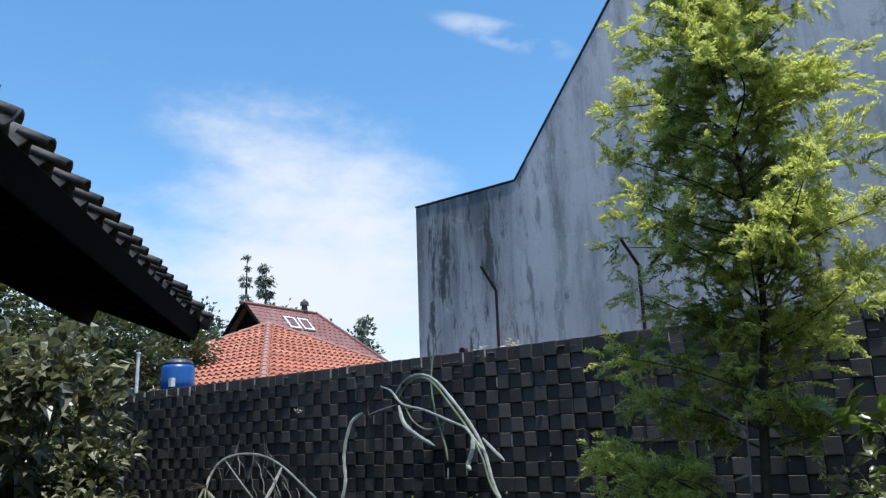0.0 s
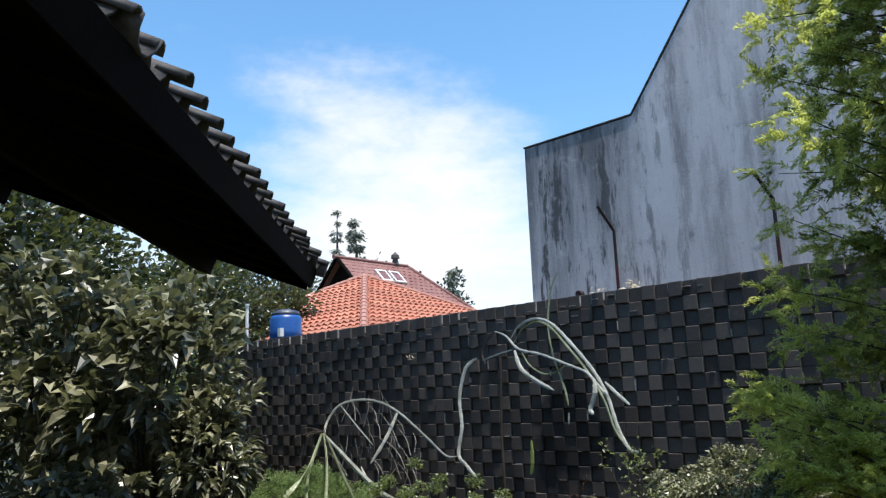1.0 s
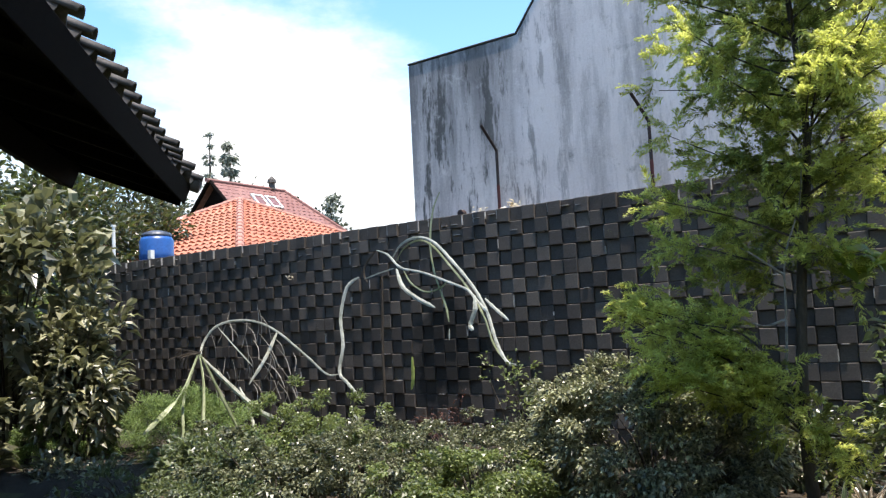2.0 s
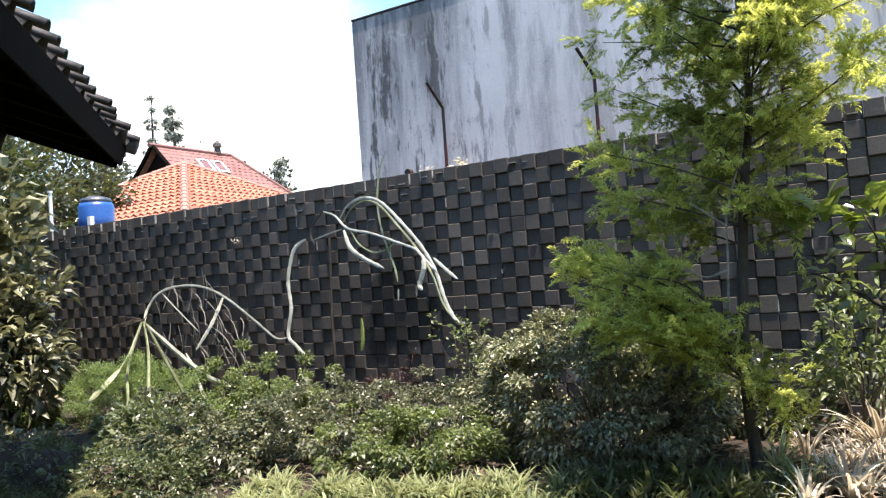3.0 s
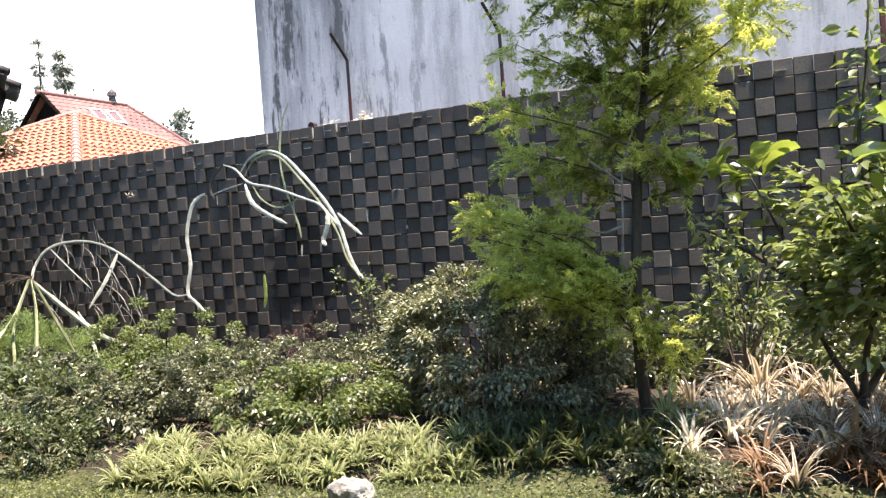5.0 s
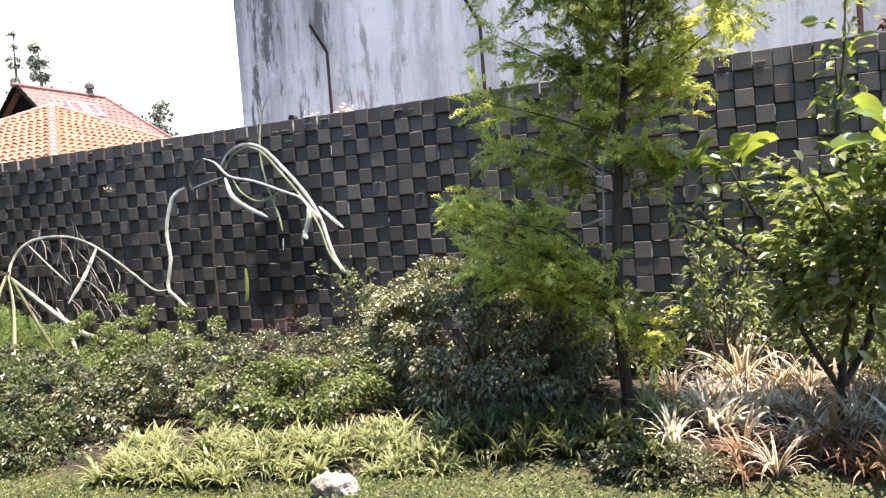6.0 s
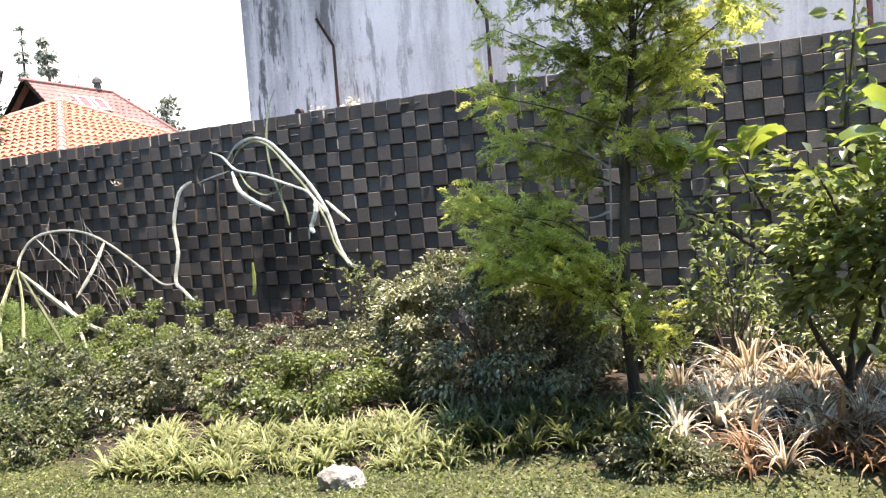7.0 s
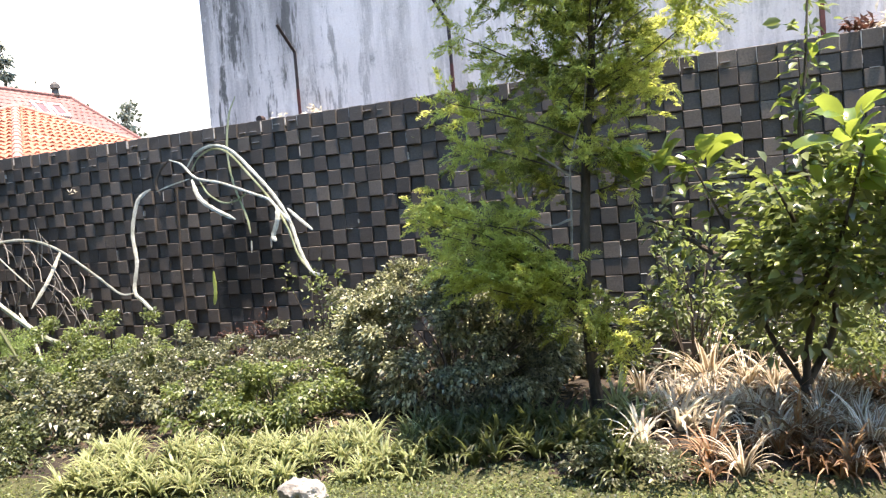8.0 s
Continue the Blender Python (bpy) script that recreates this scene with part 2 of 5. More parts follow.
STONE = rough_mat("pale_rock", (0.135, 0.126, 0.113), (0.378, 0.360, 0.333), 9, 60, 0.85, strength=0.8, distance=0.01)
CLAY_ORANGE = rough_mat("orange_clay_tile", (0.30, 0.092, 0.052), (0.43, 0.175, 0.11), 1.2, 14, 0.75, per="island", spread=0.22)
CLAY_PINK = rough_mat("ridge_clay", (0.27, 0.11, 0.08), (0.38, 0.2, 0.16), 2, 14, 0.8)
CLAY_DARK = rough_mat("weathered_roof_tile", (0.018, 0.016, 0.015), (0.095, 0.085, 0.08), 9, 50, 0.75, per="object", spread=0.3)
MAROON = rough_mat("maroon_roof_tile", (0.17, 0.068, 0.058), (0.24, 0.118, 0.104), 0.6, 6, 0.7)
FAR_DARK = leaf_mat("far_wood_leaf", (0.03, 0.04, 0.03), (0.085, 0.1, 0.075), (0.15, 0.18, 0.1), 0.6, 0.3, 0.2)
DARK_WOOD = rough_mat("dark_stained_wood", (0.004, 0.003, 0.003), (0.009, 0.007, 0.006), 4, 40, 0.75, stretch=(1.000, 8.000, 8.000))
HOUSE_WALL = rough_mat("ochre_render", (0.22, 0.2, 0.16), (0.34, 0.31, 0.26), 1.5, 20, 0.85)
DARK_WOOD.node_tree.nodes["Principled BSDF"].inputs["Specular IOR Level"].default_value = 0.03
CREAM = rough_mat("house_wall_paint", (0.55, 0.5, 0.42), (0.7, 0.66, 0.58), 1.5, 20, 0.85)
BLUE = rough_mat("blue_plastic", (0.012, 0.07, 0.25), (0.02, 0.105, 0.36), 3, 40, 0.38, strength=0.05)
DARK_LID = rough_mat("dark_lid", (0.02, 0.03, 0.05), (0.05, 0.06, 0.09), 5, 40, 0.5)
WHITE_PAINT = rough_mat("white_paint", (0.62, 0.62, 0.6), (0.8, 0.8, 0.78), 4, 40, 0.5, strength=0.1)
RUST = rough_mat("rusty_iron", (0.02, 0.013, 0.012), (0.06, 0.035, 0.03), 14, 90, 0.7, strength=0.5)
PRIMER = rough_mat("red_oxide_primer", (0.06, 0.014, 0.012), (0.13, 0.032, 0.026), 14, 90, 0.7)
GLASS = rough_mat("dark_skylight", (0.16, 0.08, 0.07), (0.22, 0.11, 0.1), 3, 20, 0.15, strength=0.0)
BARK = rough_mat("tree_bark", (0.025, 0.019, 0.014), (0.084, 0.066, 0.049), 9, 60, 0.9, strength=0.9, stretch=(2.000, 2.000, 0.500), distance=0.01)
TWIG = rough_mat("grey_twig", (0.16, 0.145, 0.125), (0.34, 0.32, 0.29), 12, 80, 0.85)
CACTUS_PALE = rough_mat("pale_cactus_stem", (0.34, 0.35, 0.28), (0.66, 0.66, 0.58), 5, 40, 0.55, strength=0.3)
CACTUS_GREEN = rough_mat("green_cactus_stem", (0.17, 0.2, 0.09), (0.38, 0.41, 0.26), 5, 40, 0.5, strength=0.3)
CACTUS_YELLOW = rough_mat("yellow_cactus_stem", (0.3, 0.34, 0.07), (0.48, 0.5, 0.13), 5, 40, 0.5, strength=0.3)
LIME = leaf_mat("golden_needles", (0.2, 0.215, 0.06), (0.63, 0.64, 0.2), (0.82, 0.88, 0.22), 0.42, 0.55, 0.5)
# darker needle colour for inner sprays, with the crown's shade put into it
OLIVE = leaf_mat("painted_shade_needles", (0.045, 0.055, 0.018), (0.2, 0.225, 0.062), (0.5, 0.57, 0.12), 0.5, 0.47, 0.4)
CITRUS_LEAF = leaf_mat("citrus_leaf", (0.06, 0.115, 0.025), (0.16, 0.24, 0.055), (0.46, 0.56, 0.09), 0.25, 0.38, 0.8)
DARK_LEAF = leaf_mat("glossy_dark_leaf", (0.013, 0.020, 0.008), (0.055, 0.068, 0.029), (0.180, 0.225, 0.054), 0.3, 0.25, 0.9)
SMALL_LEAF = leaf_mat("small_shrub_leaf", (0.008, 0.014, 0.005), (0.19, 0.2, 0.11), (0.30, 0.34, 0.18), 0.36, 0.25, 0.7)
GREEN_LEAF = leaf_mat("mid_green_leaf", (0.012, 0.024, 0.009), (0.18, 0.22, 0.085), (0.42, 0.52, 0.15), 0.4, 0.36, 0.6)
JUNIPER = leaf_mat("juniper_needles", (0.04, 0.07, 0.026), (0.22, 0.3, 0.11), (0.4, 0.54, 0.17), 0.55, 0.4, 0.35)
BROAD_LEAF = leaf_mat("broad_glossy_leaf", (0.014, 0.024, 0.011), (0.15, 0.18, 0.095), (0.32, 0.4, 0.14), 0.36, 0.3, 0.7)
ORCHARD_LEAF = leaf_mat("dark_citrus_leaf", (0.016, 0.028, 0.009), (0.2, 0.24, 0.1), (0.4, 0.5, 0.12), 0.32, 0.36, 0.9)
# light end raised: sunlit highlights of the clipped bush put into its leaf tones
SUNLIT_PALE_LEAF = leaf_mat("sunlit_pale_leaf", (0.008, 0.013, 0.005), (0.34, 0.345, 0.2), (0.36, 0.4, 0.17), 0.38, 0.18, 0.6)
# bleached dry leaf, raised further so that the colour also carries sunlight
PALE_STRAP = leaf_mat("bleached_strap_leaf", (0.42, 0.34, 0.26), (0.92, 0.84, 0.7), (0.8, 0.7, 0.52), 0.5, 0.4, 0.4)
CLOVER = leaf_mat("lawn_leaf", (0.022, 0.036, 0.014), (0.12, 0.15, 0.06), (0.36, 0.42, 0.16), 0.5, 0.3, 0.5)
SILVER_LEAF = leaf_mat("silvery_broad_leaf", (0.012, 0.02, 0.009), (0.24, 0.235, 0.135), (0.28, 0.3, 0.12), 0.38, 0.2, 0.7)
RED_LEAF = leaf_mat("red_leaf", (0.03, 0.016, 0.012), (0.12, 0.06, 0.045), (0.2, 0.08, 0.05), 0.5, 0.3, 0.3)
# pale grey-green: distance haze is mixed into the pines' leaf colour
FAR_LEAF = leaf_mat("hazed_far_leaf", (0.17, 0.19, 0.175), (0.31, 0.335, 0.3), (0.45, 0.5, 0.4), 0.6, 0.45, 0.2)
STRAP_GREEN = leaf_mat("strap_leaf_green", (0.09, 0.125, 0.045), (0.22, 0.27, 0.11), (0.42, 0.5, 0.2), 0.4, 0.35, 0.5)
# strap green darkened, so the shade under the bush sits in the colour
STRAP_DARK = leaf_mat("strap_leaf_shade_dark", (0.02, 0.028, 0.01), (0.085, 0.1, 0.04), (0.3, 0.36, 0.12), 0.45, 0.3, 0.3)
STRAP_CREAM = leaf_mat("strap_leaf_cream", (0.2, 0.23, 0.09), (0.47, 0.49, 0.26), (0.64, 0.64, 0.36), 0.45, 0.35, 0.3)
BROWN_STRAP = leaf_mat("rust_brown_strap_leaf", (0.09, 0.04, 0.02), (0.36, 0.19, 0.1), (0.45, 0.25, 0.12), 0.6, 0.35, 0.3)
DRY_STRAP = leaf_mat("dry_strap_leaf", (0.06, 0.033, 0.02), (0.33, 0.25, 0.17), (0.42, 0.3, 0.17), 0.6, 0.35, 0.3)
GRASS = leaf_mat("grass_blade", (0.045, 0.07, 0.02), (0.24, 0.28, 0.1), (0.36, 0.42, 0.16), 0.5, 0.35, 0.3)


# ---- mesh helpers ----
rng = np.random.default_rng(7)


def mesh_of(name, bm, material, smooth=False):
    me = bpy.data.meshes.new(name)
    bm.to_mesh(me)
    bm.free()
    for m in material if isinstance(material, (list, tuple)) else [material]:
        me.materials.append(m)
    if smooth:
        me.polygons.foreach_set("use_smooth", [True] * len(me.polygons))
    return me


def part(name, bm, material, parent=None, label="", smooth=False):
    ob = new(name, mesh_of(name, bm, material, smooth))
    if parent is not None:
        ob.parent = parent
    return tagged(ob, label)


def raw(name, verts, faces, material, parent=None, label="", smooth=False, which=None):
    """One mesh object from arrays."""
    me = bpy.data.meshes.new(name)
    me.from_pydata([tuple(v) for v in np.asarray(verts).tolist()], [], [tuple(f) for f in faces])
    for m in material if isinstance(material, (list, tuple)) else [material]:
        me.materials.append(m)
    if which is not None:
        me.polygons.foreach_set("material_index", np.asarray(which, dtype=np.int32))
    if smooth:
        me.polygons.foreach_set("use_smooth", [True] * len(me.polygons))
    me.update()
    ob = new(name, me)
    if parent is not None:
        ob.parent = parent
    return tagged(ob, label)


def thing(name, at, label, category, group="", kind=""):
    ob = new(name)
    ob.location = at
    ob.empty_display_size = 0.1
    return tagged(ob, label, category, group, kind)


def box(bm, lo, hi, bevel=0.0, m=None):
    lo, hi = Vector(lo), Vector(hi)
    mid, size = (lo + hi) / 2, hi - lo
    made = bmesh.ops.create_cube(bm, size=1.0, matrix=(m or Matrix()) @ Matrix.Translation(mid) @ Matrix.Diagonal((*size, 1)))
    if bevel:
        edges = list({e for v in made["verts"] for e in v.link_edges})
        bmesh.ops.bevel(bm, geom=edges, offset=bevel, segments=1, affect="EDGES")
    return bm


def tube(bm, pts, radii, sides=8):
    """A round, tapering pipe along points, closed at both ends."""
    pts = [Vector(p) for p in pts]
    rings = []
    for i, p in enumerate(pts):
        d = (pts[min(i + 1, len(pts) - 1)] - pts[max(i - 1, 0)]).normalized()
        side = d.cross(Vector((0.31, 0.83, 0.46))).normalized()
        up = side.cross(d)
        rings.append([bm.verts.new(p + radii[i] * (math.cos(a) * side + math.sin(a) * up)) for a in (2 * math.pi * k / sides for k in range(sides))])
    for a, b in zip(rings, rings[1:]):
        for k in range(sides):
            bm.faces.new((a[k], a[(k + 1) % sides], b[(k + 1) % sides], b[k]))
    bm.faces.new(rings[0][::-1])
    bm.faces.new(rings[-1])
    return bm


def smooth_path(ctrl, steps):
    """Catmull-Rom through the control points."""
    c = [Vector(p) for p in ctrl]
    c = [2 * c[0] - c[1], *c, 2 * c[-1] - c[-2]]
    out = []
    for i in range(1, len(c) - 2):
        for k in range(steps):
            t = k / steps
            a, b, d, e = c[i - 1], c[i], c[i + 1], c[i + 2]
            out.append(0.5 * (2 * b + (d - a) * t + (2 * a - 5 * b + 4 * d - e) * t * t + (3 * b - a - 3 * d + e) * t ** 3))
    out.append(c[-2])
    return out


def unit(v):
    return v / np.maximum(np.linalg.norm(v, axis=-1, keepdims=True), 1e-9)


def leaves(base, way, length, width, fold=0.25, droop=0.2, seed=1, full=True):
    """Vertices and faces of many leaf blades: a base, a way and a size for each."""
    r = np.random.default_rng(seed)
    n = len(base)
    way = unit(np.asarray(way, float))
    length, width = np.broadcast_to(length, (n,))[:, None], np.broadcast_to(width, (n,))[:, None]
    side = unit(np.cross(way, r.normal(size=(n, 3)) * 0.6 + (0, 0, 1)))
    nor = np.cross(side, way)
    mid = base + way * length * 0.45 - nor * width * fold * 0.5
    tip = base + way * length - nor * length * droop + np.array((0, 0, -1)) * length * droop
    lft, rgt = base + way * length * 0.45 + side * width / 2 + nor * width * fold * 0.5, base + way * length * 0.45 - side * width / 2 + nor * width * fold * 0.5
    if full and float(np.mean(length)) > 0.064:
        def at(t, w, sag):
            c = base + way * length * t + (0, 0, -1) * length * droop * t * t * 0.8
            return [c + side * width * w + nor * width * fold * 0.4, c - nor * width * fold * 0.3, c - side * width * w + nor * width * fold * 0.4]
        a, b = at(0.27, 0.42, 0), at(0.62, 0.47, 0)
        v = np.stack([base, *a, *b, tip], 1).reshape(-1, 3)
        f = np.array([(0, 2, 1), (0, 3, 2), (1, 2, 5), (1, 5, 4), (2, 3, 6), (2, 6, 5), (4, 5, 7), (5, 6, 7)])
    elif full:
        v = np.stack([base, lft, mid, rgt, tip], 1).reshape(-1, 3)
        f = np.array([(0, 2, 1), (0, 3, 2), (1, 2, 4), (2, 3, 4)])
    else:
        v = np.stack([base, lft, rgt, tip], 1).reshape(-1, 3)
        f = np.array([(0, 2, 1), (1, 2, 3)])
    k = v.shape[0] // n
    faces = (f[None] + (np.arange(n) * k)[:, None, None]).reshape(-1, 3)
    return v, faces.tolist()


def crown_points(count, centre, size, seed, clumps=60, clump=0.16, shell=0.55, lump=0.25, low=-0.9):
    """Leaf places and ways, in clumps over an uneven ellipsoid."""
    r = np.random.default_rng(seed)
    d = unit(r.normal(size=(clumps, 3)))
    d = d[d[:, 2] > low]
    rad = (shell + (1 - shell) * r.random(len(d)) ** 0.5) * (1 + lump * r.normal(size=len(d)) * 0.6)
    c = d * rad[:, None]
    pick = r.integers(0, len(c), count)
    off = unit(r.normal(size=(count, 3))) * (r.random(count) ** 0.5)[:, None] * clump
    p = c[pick] + off
    way = unit(p) * 0.7 + unit(off) * 0.6 + r.normal(size=(count, 3)) * 0.35 + (0, 0, 0.35)
    return np.asarray(centre) + p * np.asarray(size), way, np.asarray(centre) + c * np.asarray(size)


def shrub(name, label, category, at, centre, size, count, leaf, material, seed, clumps=60, clump=0.2, shell=0.5, lump=0.25, stems=14, bark=BARK, full=True, low=-0.9, droop=0.25, stem_r=0.008):
    """A bush: stems from its foot to the clumps, and a crown of single leaves."""
    ob = thing(name, at, label, category)
    p, way, tips = crown_points(count, centre, size, seed, clumps, clump, shell, lump, low)
    keep = p[:, 2] > 0.01
    p, way = p[keep], way[keep]
    r = np.random.default_rng(seed + 50)
    ln = leaf[0] * (0.65 + 0.6 * r.random(len(p)))
    v, f = leaves(p, way, ln, ln * leaf[1], seed=seed, full=full, droop=droop)
    raw("crown", v, f, material, ob)
    for k in range(min(stems, len(tips))):
        bm = bmesh.new()
        t = Vector(tips[k * len(tips) // stems if stems < len(tips) else k]) * 0.88
        foot = Vector((0.25 * t.x * r.random(), 0.25 * t.y * r.random(), 0))
        mid = foot.lerp(t, 0.5) + Vector((0, 0, 0.12 * t.z)) + Vector(r.normal(size=3) * 0.03)
        tube(bm, smooth_path([foot, mid, t], 4), [stem_r * (1.3 - 0.9 * i / 8) for i in range(9)], 5)
        part("stem", bm, bark, ob)
    return ob


# ---- large structure ----
def bed_edge(x):
    """Where the lawn ends and the bed begins."""
    return 4.12 + 0.05 * math.sin(2.1 * x) - 0.55 * min(1, max(0, (-1.9 - x) / 1.2))


def ground():
    """One uneven sheet: lawn, rising a little into the bed by the wall, level to the horizon."""
    xs = np.unique(np.r_[np.linspace(-900, -40, 12), np.linspace(-40, -11, 16), np.linspace(-11, 4, 100), np.linspace(4, 40, 16), np.linspace(40, 900, 12)])
    ys = np.unique(np.r_[np.linspace(-900, -30, 12), np.linspace(-30, 1.5, 16), np.linspace(1.5, 7.6, 60), np.linspace(7.6, 40, 16), np.linspace(40, 900, 12)])
    v, f, which = [], [], []
    for y in ys:
        for x in xs:
            edge = bed_edge(x)
            near = 1.0 if -11 < x < 4 and 1.4 < y < 7.7 else 0.0
            z = 0.12 * min(1, max(0, (y - edge) / 0.35)) * near
            z += near * 0.018 * noise.noise((1.3 * x, 1.3 * y, 0.2)) + near * 0.008 * noise.noise((6 * x, 6 * y, 2))
            v.append((x, y, z - (0.0 if near else 0.02)))
    w = len(xs)
    for j in range(len(ys) - 1):
        for i in range(w - 1):
            a = j * w + i
            f.append((a, a + 1, a + w + 1, a + w))
            which.append(1 if -11 < xs[i] < 4 and ys[j] > bed_edge(xs[i]) + 0.1 and ys[j] < 7.6 else 0)
    ob = raw("ground", v, f, [LAWN, SOIL], smooth=True, which=which)
    return tagged(ob, "short green lawn meeting a dark soil planting bed", "ground", kind="structure")


ground()

TILE = 0.15
WALL_Y, WALL_TOP, WALL_X0, WALL_X1 = 7.2, 2.6, -12.6, 6.9
wall_bm = bmesh.new()
box(wall_bm, (WALL_X0, WALL_Y + 0.004, -0.1), (WALL_X1, WALL_Y + 0.15, WALL_TOP - 0.012), 0.01)
garden_wall = part("wall_north", wall_bm, MORTAR)
tagged(garden_wall, "long garden wall faced with dark andesite blocks set in and out", "wall", kind="structure")


def plaster_building():
    """The windowless neighbour: a low parapet, then a steep gable, 0.25 m thick at the face."""
    ob = thing("neighbour_building", (-1.2, 7.4, 0), "tall windowless building with grey algae-streaked plaster gable", "building")
    bm = bmesh.new()
    ring = [(-5.61, -0.05), (5.5, -0.05), (5.5, 4.5), (2.0, 4.5), (-1.07, 8.5), (-4.12, 4.51), (-5.61, 4.505)]
    front = [bm.verts.new((x + 1.2, 0.0, z)) for x, z in ring]
    back = [bm.verts.new((x + 1.2, 7.0, z)) for x, z in ring]
    bm.faces.new(front)
    bm.faces.new(back[::-1])
    for i in range(len(ring)):
        j = (i + 1) % len(ring)
        bm.faces.new((front[j], front[i], back[i], back[j]))
    bmesh.ops.recalc_face_normals(bm, faces=bm.faces[:])
    bmesh.ops.bevel(bm, geom=[e for e in bm.edges], offset=0.012, segments=1, affect="EDGES")
    part("wall", bm, PLASTER, ob)

    def edge_cap(a, b):
        bm = bmesh.new()
        a, b = Vector((a[0] + 1.2, 0, a[1])), Vector((b[0] + 1.2, 0, b[1]))
        d = (b - a).normalized()
        m = Matrix.Translation(a) @ Matrix((d, Vector((0, 1, 0)), d.cross(Vector((0, 1, 0))))).transposed().to_4x4()
        box(bm, (0.0, -0.008, 0.0), ((b - a).length, 0.28, 0.022), 0.006, m)
        part("coping", bm, CONCRETE, ob, "dark weathered coping")

    edge_cap((-5.615, 4.507), (-4.13, 4.512))
    edge_cap((-4.115, 4.515), (-1.09, 8.49))
    edge_cap((-1.05, 8.49), (1.98, 4.51))
    return ob


plaster_building()


def hip_roof_tiles(name, ridge_a, ridge_b, half, pitch, hip_a, hip_b, material, parent, step=0.3, wave=0.26, relief=0.035):
    """Tiled slopes of a roof whose ridge runs from a to b: rows that lap, and waves along each row."""
    a, b = Vector(ridge_a), Vector(ridge_b)
    g = (b - a).normalized()
    out = []
    for side in (1, -1):
        n = Vector((g.y, -g.x, 0)) * side
        out.append((a, b, n, half * hip_a, half * hip_b))
    planes = []
    for p, q, n, ha, hb in out:
        planes.append((p, q, -g * (1 if ha else 0), g * (1 if hb else 0), n))
    if hip_a:
        planes.append((a, a, None, None, -g))
    if hip_b:
        planes.append((b, b, None, None, g))
    for p, q, sa, sb, n in planes:
        tang = Vector((-n.y, n.x, 0))
        if (q - p).length > 1e-6 and (q - p).dot(tang) < 0:
            p, q = q, p
            sa, sb = sb, sa
        grow_p = 1.0 if sa is None else (1.0 if sa.length > 0 else 0.0)
        grow_q = 1.0 if sb is None else (1.0 if sb.length > 0 else 0.0)
        slope_len = half * math.sqrt(1 + pitch * pitch)
        rows = int(slope_len / step)
        v, f = [], []
        nor = (n * pitch + Vector((0, 0, 1))).normalized()
        for i in range(rows):
            u0, u1 = i * half / rows, (i + 1) * half / rows
            x0, x1 = -grow_p * u1, (q - p).length + grow_q * u1
            cells = max(1, int((x1 - x0) / wave))
            start = len(v)
            per = 4
            for k in range(cells * per + 1):
                x = x0 + (x1 - x0) * k / (cells * per)
                h = relief * 0.7 * math.sin(2 * math.pi * k / per + 0.6 * (i % 2))
                for u, lift in ((u0, 0.0), (u1, relief), (u1, 0.0)):
                    xx = min(max(x, -grow_p * u), (q - p).length + grow_q * u)
                    v.append(p + tang * xx + n * u + Vector((0, 0, -u * pitch)) + nor * (h + lift))
            for k in range(cells * per):
                s = start + 3 * k
                f += [(s, s + 1, s + 4, s + 3), (s + 1, s + 2, s + 5, s + 4)]
        tagged(raw(name, [tuple(x) for x in v], f, material, parent), kind="stuff")


def ridge_line(a, b, r, material, parent, name="ridge_tile"):
    """Overlapping round caps, one by one, along a ridge or hip."""
    a, b = Vector(a), Vector(b)
    count = max(2, int((b - a).length / 0.5))
    bm = bmesh.new()
    tube(bm, [(0, 0, 0), (b - a) * 1.12 / count], [r * 0.92, r * 1.08], 8)
    me = mesh_of(name, bm, material)
    for k in range(count):
        ob = new(name, me)
        ob.parent = parent
        ob.location = a.lerp(b, k / count)


def orange_house():
    ob = thing("orange_house", (-23.3, 19.78, 0), "house with bright orange clay-tiled pyramid roof behind the wall", "house")
    turn = Matrix.Rotation(radians(4.5), 3, "Z")
    a, b = Vector((0, 0, 6.45)), turn @ Vector((-0.06, 0, 6.45))
    half, pitch = 6.6, 0.5
    hip_roof_tiles("roof_tiles", a, b, half, pitch, 1, 1, CLAY_ORANGE, ob, 0.36, 0.3, 0.06)
    for side in (1, -1):
        ridge_line(a, a + turn @ Vector((half, side * half, -half * pitch)), 0.13, CLAY_PINK, ob, "hip_tile")
        ridge_line(b, b + turn @ Vector((-half, side * half, -half * pitch)), 0.13, CLAY_PINK, ob, "hip_tile")
    bm = bmesh.new()
    box(bm, (-5.8, -5.8, -0.02), (5.8, 5.8, 3.3), 0.02, turn.to_4x4())
    part("wall", bm, CREAM, ob, "cream painted wall")
    return ob


orange_house()


